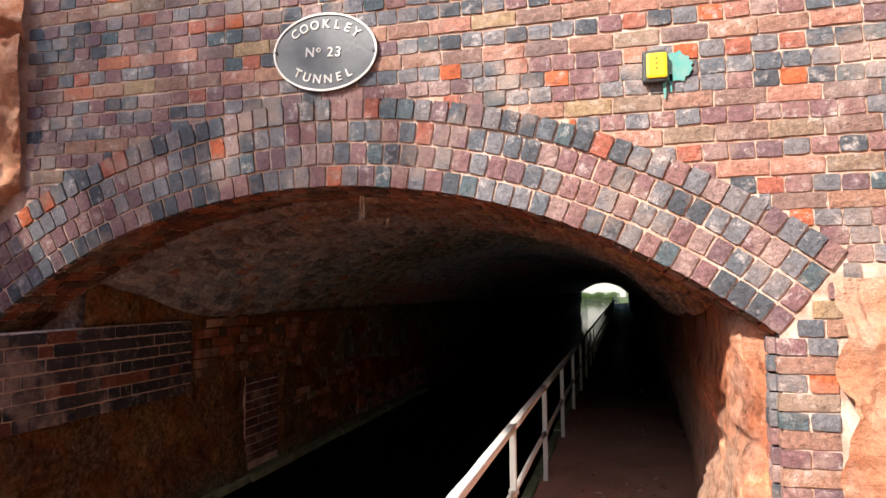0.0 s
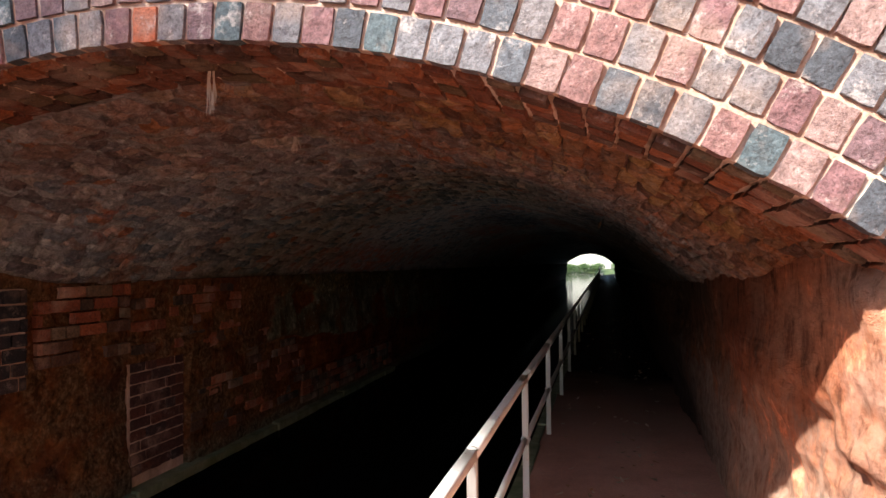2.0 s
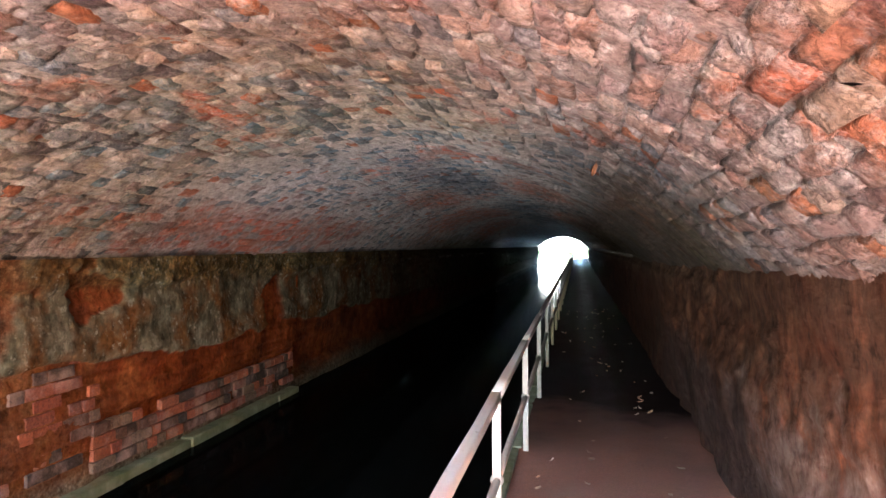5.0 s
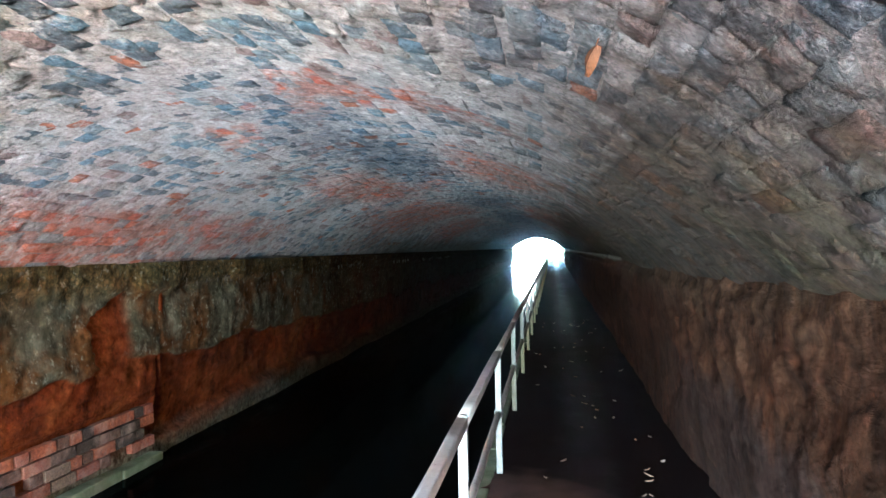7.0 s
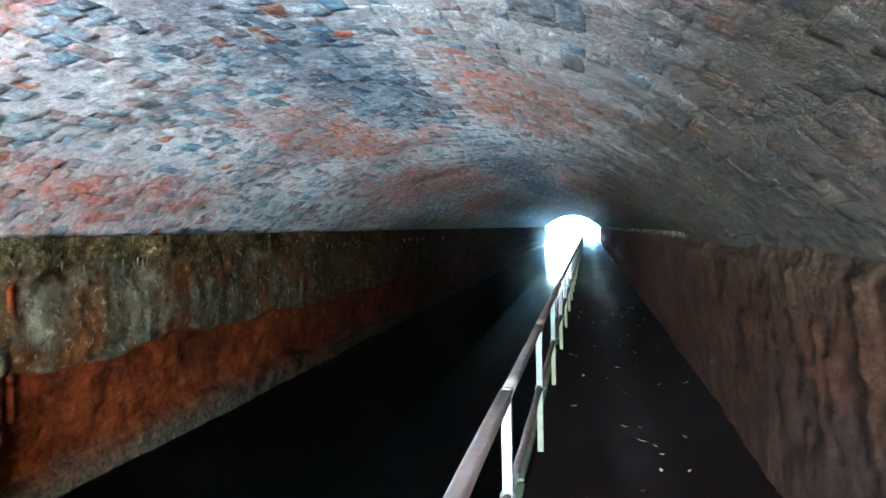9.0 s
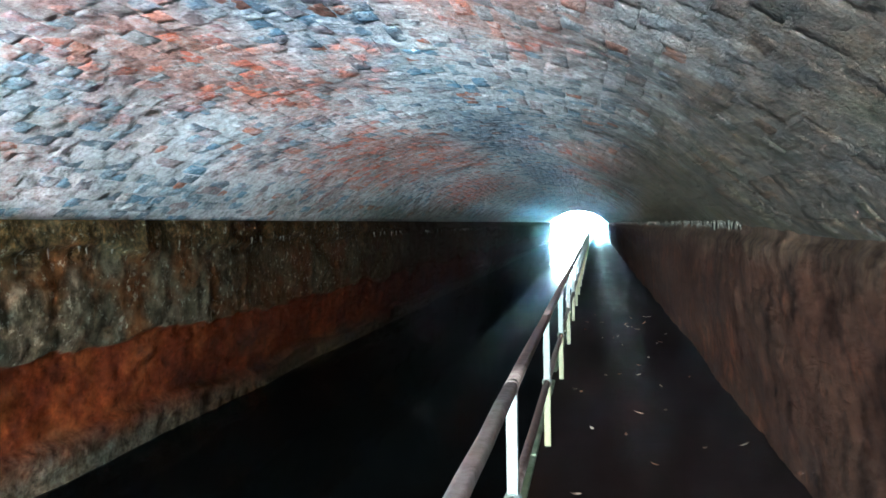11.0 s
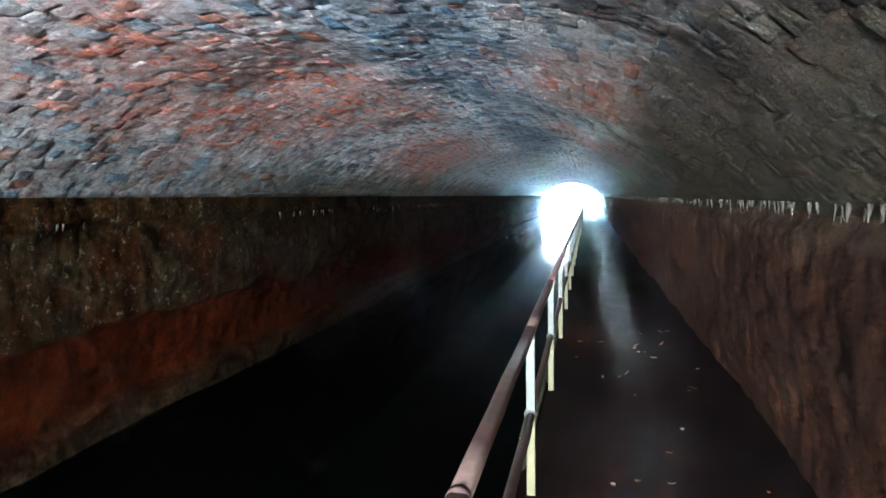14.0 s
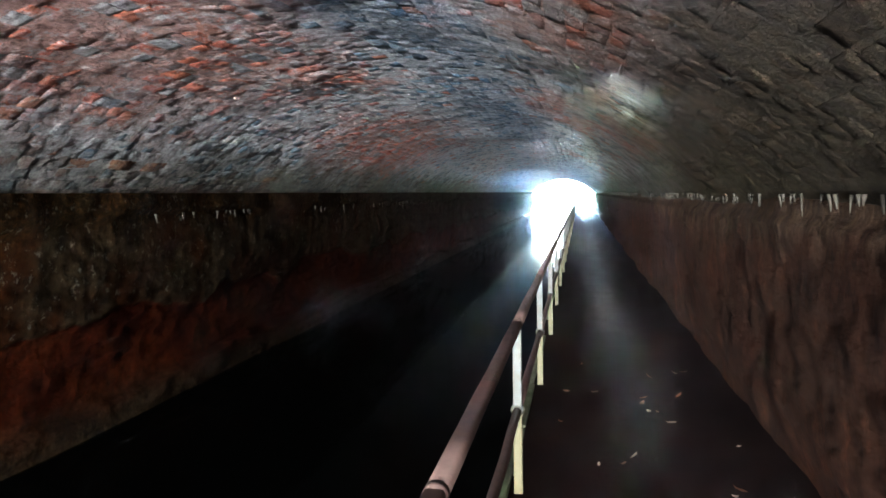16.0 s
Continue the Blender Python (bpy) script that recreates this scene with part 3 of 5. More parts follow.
def build_vault():
    rng = np.random.default_rng(5)
    V, F = [], []
    count = 0
    # bedding behind the bricks
    def bed(u, v):
        s, y = -VHALF - 0.02 + u * (2 * VHALF + 0.04), 0.42 + v * (LENGTH - 0.42)
        d = swell(s, y) - 0.0010 - 0.020 * np.clip((6.0 - y) / 3.5, 0, 1) + 0.0028 * rough_noise(np.stack([s * 25, y * 8, s * 0], 1), 2, 18)
        return vault_place(s, y, d)
    v, f = sheet(70, 900, bed)
    bed_mesh = (v, f)
    step = COURSE / VR
    for k in range(int(2 * VHALF / step)):
        s0 = -VHALF + k * step
        y = 0.42 + rng.uniform(0, 0.2)
        ys, ls = [], []
        while y < LENGTH - 0.05:
            L = rng.choice([0.115, 0.125, 0.105, 0.115, 0.235, 0.17])
            ys.append(y)
            ls.append(min(L, LENGTH - y))
            y += L
        ys, ls = np.array(ys), np.array(ls)
        n = len(ys)
        sc = s0 + step / 2 + 0.10 * step * rng.standard_normal(n) + 0.9 * step * grid_noise(np.stack([ys * 0.8, np.full(n, k * 0.07), ys * 0], 1), 77)
        high = 0.000 + 0.006 * rng.random(n) - np.where(rng.random(n) < 0.14, 0.012, 0)
        tilt_y, tilt_s = 0.0022 * rng.standard_normal(n), 0.0028 * rng.standard_normal(n)
        bold = 0.60 + 1.55 * np.clip((6.5 - ys) / 4.0, 0, 1) + 0.5 * np.clip((ys - 20.0) / 10.0, 0, 1)
        high, tilt_y, tilt_s = high * bold, tilt_y * bold, tilt_s * bold
        near = ys < 27
        for sel, gu, gv in ((ys < 6.5, 7, 6), ((ys >= 6.5) & (ys < 16), 6, 5), (near & (ys >= 16), 3, 3), (~near, 2, 2)):
            m = int(sel.sum())
            if not m:
                continue
            gy, gs = np.meshgrid(np.linspace(-1, 1, gu), np.linspace(-1, 1, gv), indexing="ij")
            gy, gs = gy.ravel(), gs.ravel()
            edge = ((np.abs(gy) == 1) | (np.abs(gs) == 1)).astype(float)
            jit = 0.07 * rng.standard_normal((m, gu * gv)) * (0.35 + 0.65 * (1 - edge))
            shrink_y = 1 - 0.012 / ls[sel][:, None]
            Y = ys[sel][:, None] + ls[sel][:, None] * (0.5 + 0.5 * shrink_y * (gy + jit * 0.5)) 
            S = sc[sel][:, None] + step * 0.5 * 0.95 * (gs + 1.6 * jit)
            H = high[sel][:, None] + tilt_y[sel][:, None] * gy + tilt_s[sel][:, None] * gs + 0.0012 * rng.standard_normal((m, gu * gv)) * bold[sel][:, None] - 0.0028 * edge * bold[sel][:, None]
            H = H + 0.0038 * bold[sel][:, None] * rough_noise(np.stack([S.ravel() * 32, Y.ravel() * 10, S.ravel() * 0], 1), 4, 17).reshape(S.shape)
            # broken corners and holes where brick has fallen away
            hole = rough_noise(np.stack([S.ravel() * 22, Y.ravel() * 5.5, S.ravel() * 0 + 4], 1), 3, 19).reshape(S.shape)
            H = H - 0.010 * bold[sel][:, None] * ease((hole - 0.62) / 0.25)
            H = H + swell(S.ravel(), Y.ravel()).reshape(S.shape)
            top = np.stack(vault_place(S, Y, H), 2)
            ring = [i * gv for i in range(gu)] + [(gu - 1) * gv + j for j in range(1, gv)] + [i * gv + gv - 1 for i in range(gu - 2, -1, -1)] + [j for j in range(gv - 2, 0, -1)]
            wide_s, wide_y = sc[sel][:, None] + (S[:, ring] - sc[sel][:, None]) * 1.12, Y[:, ring] + 0.018 * gy[ring][None]
            low = np.stack(vault_place(wide_s, wide_y, H[:, ring] * 0 + swell(S[:, ring].ravel(), Y[:, ring].ravel()).reshape(m, -1) - 0.008 - 0.026 * np.clip((6.0 - wide_y) / 3.5, 0, 1)), 2)
            vs = np.concatenate([top, low], 1)
            per = vs.shape[1]
            q = []
            for i in range(gu - 1):
                for j in range(gv - 1):
                    q.append((i * gv + j, i * gv + j + 1, (i + 1) * gv + j + 1, (i + 1) * gv + j))
            nr = len(ring)
            for i in range(nr):
                q.append((ring[i], ring[(i + 1) % nr], gu * gv + (i + 1) % nr, gu * gv + i))
            q = np.array(q)
            F.append((q[None] + (count + np.arange(m) * per)[:, None, None]).reshape(-1, 4))
            V.append(vs.reshape(-1, 3))
            count += m * per
    V, F = np.concatenate(V), np.concatenate(F)
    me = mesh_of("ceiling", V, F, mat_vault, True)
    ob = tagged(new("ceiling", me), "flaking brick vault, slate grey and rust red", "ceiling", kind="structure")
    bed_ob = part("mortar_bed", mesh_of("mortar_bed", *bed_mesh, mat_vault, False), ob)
    return ob


ceiling = build_vault()


# ---- side walls inside ----
def right_x(y, z):
    p = np.stack([y * 0.6, z * 1.5, y * 0 + 3.0], 1)
    bulge = 0.04 * rough_noise(p, 4, 21) + 0.009 * rough_noise(p * np.array([6.0, 4.0, 1.0]), 4, 25, True)
    foot = 0.10 * np.clip((0.9 - z) / 0.9, 0, 1)
    bulge = bulge * (1 + 1.4 * np.clip((2.2 - y) / 1.8, 0, 1))
    end = 0.20 * np.clip((0.30 - y) / 0.26, 0, 1) ** 2
    # fluted, water-cut stone below a broken ledge; the head is set back under the lining
    inner = ease((y - 2.2) / 2.0)
    q = np.stack([y * 1.7, z * 0.6, y * 0 + 5.0], 1)
    flute = 0.026 * rough_noise(q, 3, 27, True) * ease((0.86 + 0.12 * rough_noise(q * 0.5, 2, 29) - z) / 0.14) * (1 - 0.75 * ease((y - 8.0) / 4.0))
    lumps = 0.020 * rough_noise(np.stack([y * 3.4, z * 5.0, y * 0 + 1.0], 1), 4, 28, True) * ease((z - 0.72) / 0.1) * (1 - 0.8 * ease((y - 8.0) / 3.0))
    head = 0.05 * ease((z - 1.24) / 0.08) * ease((y - 5.0) / 3.0)
    x = 1.24 + bulge + end + foot * np.clip((y - 1.0) / 5, -0.2, 1) + inner * (head + 0.02 - flute - lumps)
    # near the mouth the rock closes up to the springing
    close = ease((z - 1.05) / 0.3) * (1 - ease((y - 4.0) / 2.5)) * ease((y - 0.25) / 0.3)
    return x + close * (1.235 - x)


def right_wall(u, v):
    y, z = 0.05 + u * (LENGTH - 0.05), -0.05 + v * (wall_head(1, 0.05 + u * (LENGTH - 0.05)) + 0.13)
    return right_x(y, z), y, z


v, f = sheet(1700, 84, lambda u, w: right_wall(u ** 1.7, w))
tagged(new("wall_east", mesh_of("wall_east", v, f[:, ::-1], mat_rock_in, True)), "rough damp brown sandstone wall beside the towpath, painted dimmer deeper in", "wall", kind="structure")


def render_skin(y, z):
    """1 where the grey render still clings to the wall, 0 where it has fallen off."""
    flat = np.stack([y * 1.0, z * 1.5, y * 0 + 2.0], 1)
    ragged = rough_noise(flat * 1.2, 5, 33)
    line = 0.64 + 0.13 * ragged + 0.10 * np.clip((9.0 - y) / 3.0, 0, 1)
    skin = ease((z - line) / 0.035)
    patch = rough_noise(flat * np.array([0.95, 0.8, 1.0]), 5, 36)
    skin = skin * (1 - ease((patch - 0.18) / 0.07) * ease((8.5 - y) / 0.4))
    return skin * ease((y - 4.6 + 0.8 * ragged) / 0.4)


def left_wall(u, v):
    y = -0.5 + u * (LENGTH + 0.5)
    z = -0.5 + v * np.where(y < 0.40, 1.94, wall_head(-1, np.maximum(y, 0.42)) + 0.53)
    p = np.stack([y * 0.8, z * 1.6, y * 0 + 7.0], 1)
    skin = render_skin(y, z)
    x = -2.87 + 0.04 * rough_noise(p, 4, 31) + 0.008 * rough_noise(p * 6, 4, 35, True)
    # render: dripping crust; bare wall: eaten courses
    x = x + skin * (0.036 + 0.007 * rough_noise(np.stack([y * 6.0, z * 4.0, y * 0], 1), 5, 38, True))
    course = np.abs((z / COURSE) % 1.0 - 0.5)
    x = x - (1 - skin) * ease((course - 0.36) / 0.1) * 0.010 * ease((9.0 - y) / 1.0)
    x = x - np.where(y > 8.65, 0.10 * np.clip((0.9 - z) / 0.9, 0, 1), 0)
    # a shelf of slime just over the water past the kerb
    shelf = 0.07 + 0.05 * rough_noise(np.stack([y * 0.9, y * 0, y * 0], 1), 3, 39)
    x = x + np.where(y > 8.65, 0.075 * ease((shelf + 0.04 - z) / 0.05), 0)
    x = x + np.clip((y - 3.5) / 1.5, 0, 1) * ease((z - 1.26 - 0.05 * rough_noise(p * np.array([2.0, 0.0, 1.0]), 3, 40)) / 0.06) * (0.05 + 0.03 * rough_noise(p * np.array([3.0, 1.0, 1.0]), 3, 37))
    toe = ease((y - 5.25) / 0.2) * ease((8.64 - y) / 0.04) * ease((0.40 - z) / 0.04)
    x = x * (1 - toe) - 2.90 * toe
    hollow = (y > 2.46) & (y < 3.18) & (z < 0.86)
    return np.where(hollow, -3.05, x), y, z


v, f = sheet(2300, 110, lambda u, w: left_wall(u ** 1.7, w))
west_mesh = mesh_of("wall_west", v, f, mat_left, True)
west_mesh.attributes.new("skin", "FLOAT", "POINT").data.foreach_set("value", render_skin(v[:, 1], v[:, 2]))
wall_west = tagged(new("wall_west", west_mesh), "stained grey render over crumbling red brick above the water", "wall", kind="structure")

# ---- floor of the tunnel, water, ground ----
def towpath(u, v):
    y, x = -14 + u * 80, -0.12 + v * 2.3
    p = np.stack([x * 2.5, y * 1.2, x * 0], 1)
    far = np.clip((y - 50) / 12, 0, 1)
    return x, y, 0.012 * rough_noise(p, 4, 41) + 0.28 * far


v, f = sheet(600, 30, towpath)
n0 = len(v)
side = np.arange(600) * 30
low = v[side].copy()
low[:, 2] = -0.8
v = np.concatenate([v, low])
f = np.concatenate([f, np.stack([side[:-1], n0 + np.arange(599), n0 + np.arange(1, 600), side[1:]], 1)])
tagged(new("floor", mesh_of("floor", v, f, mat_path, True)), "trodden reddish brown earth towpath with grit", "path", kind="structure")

v, f = sheet(2, 2, lambda u, w: (-14 + 14.2 * u, -40 + 165 * w, u * 0 + WATER))
tagged(new("water", mesh_of("water", v, f[:, ::-1], mat_water)), "still dark canal water", "water", kind="structure")
v, f = sheet(60, 60, lambda u, w: (-900 + 1800 * u, -900 + 1800 * w, -0.9 + 0 * u))
tagged(new("ground", mesh_of("ground", v, f[:, ::-1], mat_earth)), "bare brown earth", "ground", kind="structure")


def hill_top(x, y):
    p = np.stack([x * 0.2, y * 0.2, x * 0], 1)
    v = np.clip((y - 0.42) / (LENGTH - 0.84), 0, 1)
    return 5.0 + 0.4 * rough_noise(p, 3, 51) + 2.2 * np.sin(np.pi * v) - 0.002 * x * x


def hill(u, v):
    x, y = -40 + 80 * u, 0.42 + v * (LENGTH - 0.84)
    return x, y, hill_top(x, y)


v, f = sheet(50, 50, hill)
hillside = tagged(new("hillside", mesh_of("hillside", v, f[:, ::-1], mat_turf, True)), "grassy earth hill over the tunnel", "hill", kind="structure")


def skirt(x0, x1, y0, y1, foot, name):
    """An upright earth face from the hill's edge down."""
    def place(u, w):
        x, y = x0 + (x1 - x0) * u, y0 + (y1 - y0) * u
        return x, y, foot + (hill_top(x, y) - foot) * w
    v, f = sheet(40, 8, place)
    part(name, mesh_of(name, v, f, mat_earth, True), hillside)


for y in (0.42, LENGTH - 0.42):
    skirt(-40, -3.3, y, y, -0.9, "earth_face")
    skirt(-3.3, 1.9, y, y, 3.3, "earth_face")
    skirt(1.9, 40, y, y, -0.9, "earth_face")
skirt(-40, -40, 0.42, LENGTH - 0.42, -0.9, "earth_face")
skirt(40, 40, 0.42, LENGTH - 0.42, -0.9, "earth_face")

for name, x0, x1, z in (("bank_west", -40, -4.6, 4.0), ("bank_east", 2.6, 40, 5.2)):
    v, f = sheet(30, 24, lambda u, w: (x0 + (x1 - x0) * u, -16 + 16.4 * w, z + 0.25 * rough_noise(np.stack([u * 8, w * 5, u * 0], 1), 3, 55)))
    tagged(new(name, mesh_of(name, v, f[:, ::-1], mat_turf, True)), "grassy top of the sandstone cutting", "bank", kind="structure")

# ---- handrail ----
RAIL_Z, MID_Z, RAIL_X, SPACING = 0.815, 0.405, 0.0, 1.83


def build_railing():
    rail = tagged(new("railing"), "worn white-painted metal handrail along the water", "railing")
    rail.location = (RAIL_X, 0.87, 0)
    post_bm = box(bmesh.new(), -0.021, 0.021, -0.019, 0.019, -0.10, RAIL_Z - 0.02, 0.006)
    post_me = bm_mesh("post", post_bm, mat_post)
    knob_bm = bmesh.new()
    bmesh.ops.create_uvsphere(knob_bm, u_segments=14, v_segments=10, radius=0.034, matrix=Matrix.Diagonal((1, 1.1, 0.9, 1)))
    knob_me = bm_mesh("rail_socket", knob_bm, mat_post, True)
    collar_bm = tube(bmesh.new(), (0, -0.014, 0), (0, 0.014, 0), 0.0275, sides=16)
    collar_me = bm_mesh("rail_collar", collar_bm, mat_rail, True)
    first, last = -2, 36
    for k in range(first, last + 1):
        y = k * SPACING
        up = 0.28 * min(1, max(0, (y + 0.87 - 50) / 12))
        p = part("post", post_me, rail)
        p.location = (0, y, up)
        s = part("rail_socket", knob_me, p)
        s.location = (0, 0, MID_Z)
        c = part("rail_collar", collar_me, p)
        c.location = (0, 0, RAIL_Z)
        if k < last:
            up2 = 0.28 * min(1, max(0, (y + SPACING + 0.87 - 50) / 12))
            for nm, z, r, mt in (("top_rail", RAIL_Z, 0.026 if y < 7 else 0.0215, mat_rail), ("middle_rail", MID_Z, 0.020, mat_rail)):
                bm = tube(bmesh.new(), (0, y, z + up), (0, y + SPACING, z + up2), r, sides=16, rings=6, wobble=0.006, seed=k * 3.7 + z)
                if nm == "top_rail":
                    for vert in bm.verts:
                        zz = z + up + (up2 - up) * (vert.co.y - y) / SPACING
                        vert.co.x, vert.co.z = max(-0.024, min(0.024, vert.co.x * 1.25)), zz + max(-0.02, min(0.02, (vert.co.z - zz) * 1.25))
                part(nm, bm_mesh(nm, bm, mt, True), rail)
    return rail


railing = build_railing()

# ---- portal: mortar backing, bricks, arch rings ----
def portal_backing():
    """The face behind the bricks, with the arch opening cut through it."""
    bm = bmesh.new()
    y0, y1 = -0.0205, 0.42
    top, left, right, foot = 5.2, -3.7, 2.0, -0.9
    n = 72
    a0, a1 = -math.asin((3.55 + AX) / AR), math.asin((1.40 - AX) / AR)
    arc = [(AX + (AR + 0.01) * math.sin(a0 + (a1 - a0) * i / n), AZ + (AR + 0.01) * math.cos(a0 + (a1 - a0) * i / n)) for i in range(n + 1)]
    inner = [(arc[0][0], foot)] + arc + [(arc[-1][0], foot)]
    outer = [(left, foot)] + [(left + (right - left) * i / n, top) for i in range(n + 1)] + [(right, foot)]
    for (p, q, r, s) in zip(inner, inner[1:], outer[1:], outer):
        quad = [p, q, r, s]
        bm.faces.new([bm.verts.new((x, y0, z)) for x, z in quad])
        bm.faces.new([bm.verts.new((x, y1, z)) for x, z in quad[::-1]])
        bm.faces.new([bm.verts.new(c) for c in ((p[0], y0, p[1]), (p[0], y1, p[1]), (q[0], y1, q[1]), (q[0], y0, q[1]))])
        bm.faces.new([bm.verts.new(c) for c in ((s[0], y0, s[1]), (s[0], y1, s[1]), (r[0], y1, r[1]), (r[0], y0, r[1]))])
    bmesh.ops.remove_doubles(bm, verts=bm.verts, dist=1e-5)
    return bm_mesh("wall_portal", bm, mat_mortar)


wall_portal = tagged(new("wall_portal", portal_backing()), "weathered blue and red brick tunnel front in lime mortar", "wall", kind="structure")


def brick_mesh(name, lx, ly, lz, mat, seed):
    """A worn brick of that size with its front towards -y, centred."""
    rng = random.Random(seed)
    bm = bmesh.new()
    nx, nz = (6, 4) if lx > lz * 1.6 else (4, 4)
    front = []
    for i in range(nx):
        row = []
        for j in range(nz):
            u, w = -1 + 2 * i / (nx - 1), -1 + 2 * j / (nz - 1)
            e = max(abs(u), abs(w)) == 1
            c = abs(u) == 1 and abs(w) == 1
            x = u * lx / 2 * (1 - rng.uniform(0.01, 0.05) * 0.1 / lx if c else 1) + rng.uniform(-1, 1) * 0.0026
            z = w * lz / 2 * (1 - rng.uniform(0.01, 0.05) if c else 1) + rng.uniform(-1, 1) * 0.0024
            row.append(bm.verts.new((x, -ly / 2 + (0.0022 if e else 0) + rng.uniform(-1, 1) * 0.0018, z)))
        front.append(row)
    for i in range(nx - 1):
        for j in range(nz - 1):
            bm.faces.new((front[i][j], front[i + 1][j], front[i + 1][j + 1], front[i][j + 1]))
    loop = [front[i][0] for i in range(nx)] + [front[-1][j] for j in range(1, nz)] + [front[i][-1] for i in range(nx - 2, -1, -1)] + [front[0][j] for j in range(nz - 2, 0, -1)]
    back = [bm.verts.new((v.co.x, ly / 2, v.co.z)) for v in loop]
    for i in range(len(loop)):
        j = (i + 1) % len(loop)
        bm.faces.new((loop[j], loop[i], back[i], back[j]))
    return bm_mesh(name, bm, mat)


HEADERS = [brick_mesh("brick", 0.108, 0.05, 0.077, mat_header, 100 + k) for k in range(6)]
STRETCHERS = [brick_mesh("brick", 0.226, 0.05, 0.077, mat_stretcher, 200 + k) for k in range(6)]
VOUSSOIRS = [brick_mesh("brick", 0.087, 0.05, 0.116, mat_header, 300 + k) for k in range(6)]
SOFFITS = [brick_mesh("brick", 0.226, 0.05, 0.080, mat_soffit, 400 + k) for k in range(4)]
INFILLS = [brick_mesh("brick", 0.105, 0.05, 0.074, mat_infill, 500 + k) for k in range(4)] 
INFILL_LONG = [brick_mesh("brick", 0.222, 0.05, 0.074, mat_infill, 600 + k) for k in range(4)]


def build_face():
    rng = random.Random(3)
    laid, joined = 0, []
    k = 0
    z = 1.79 - 4 * COURSE
    while z < 4.6:
        header = k % 2 == 0
        pitch = 0.1195 if header else rng.choice([0.225, 0.239, 0.239, 0.125])
        x = -2.97 + (0.0 if header else 0.06)
        while x < 1.93:
            cz = z + COURSE / 2
            a, e = x, min(x + pitch, 1.95)
            reach = (AR + 0.47) ** 2 - (cz - 0.01 - AZ) ** 2
            if reach > 0:
                reach = math.sqrt(reach)
                if AX - reach < (a + e) / 2 <= AX:
                    e = min(e, AX - reach)
                elif AX < (a + e) / 2 < AX + reach:
                    a = max(a, AX + reach)
                elif a < AX - reach:
                    e = min(e, AX - reach)
                else:
                    a = max(a, AX + reach)
            if cz < 1.80 and x > 0:
                a, e = max(a, 5.0), 5.0
            w, cx = e - a, (a + e) / 2
            edge = w < 0.022
            if not edge and (cx > 0 or cz > 1.9) and not (cx > 1.74 and cz < 1.77):
                me = rng.choice(HEADERS if w < 0.15 else STRETCHERS)
                wide = 0.108 if me in HEADERS else 0.226
                b = part("brick", me, wall_portal)
                b.location = (cx, -0.006 + rng.uniform(-0.0022, 0.002), cz + rng.uniform(-0.002, 0.002) + 0.006 * math.sin(cx * 1.7 + k))
                b.rotation_euler = (0, rng.uniform(-0.012, 0.012), 0)
                b.scale = ((w - 0.010) / wide, 1, 0.985 + rng.uniform(-0.04, 0.03))
                laid += 1
            x += pitch
        z += COURSE
        k += 1
    # pier beside the towpath
    z, k = 0.0, 0
    while z < 1.79:
        spans = [(1.385, 1.645)] if k % 2 else [(1.385, 1.515), (1.52, 1.645)]
        if z > 1.38:
            lim = min(1.42 + max(0.0, z + 0.05 - 1.43) * 0.79, AX + math.sqrt((AR + 0.47) ** 2 - (z + 0.04 - AZ) ** 2))
            cut = lim + (0.115 if k % 2 else 0.17)
            spans = [(lim, cut), (cut + 0.008, 1.76)] if cut < 1.66 else [(lim, 1.76)]
        for a, c in spans:
            me = rng.choice(STRETCHERS if c - a > 0.15 else HEADERS)
            b = part("brick", me, wall_portal)
            b.location = ((a + c) / 2, -0.008 + rng.uniform(-0.004, 0.004), z + COURSE / 2)
            b.scale = ((c - a - 0.008) / (0.226 if c - a > 0.15 else 0.108), 1, 1)
        # the return into the opening
        for a, c in [] if z > 1.38 else ([(0.02, 0.13)] if k % 2 else [(0.02, 0.075), (0.08, 0.19)]):
            b = part("brick", rng.choice(HEADERS), wall_portal)
            b.location = (1.385, (a + c) / 2, z + COURSE / 2)
            b.rotation_euler = (0, 0, -math.pi / 2)
            b.scale = ((c - a - 0.008) / 0.108, 1, 1)
        z += COURSE
        k += 1


portal_arch = tagged(new("portal_arch"), "four rings of blue brick arching over the tunnel mouth", "arch", kind="structure")


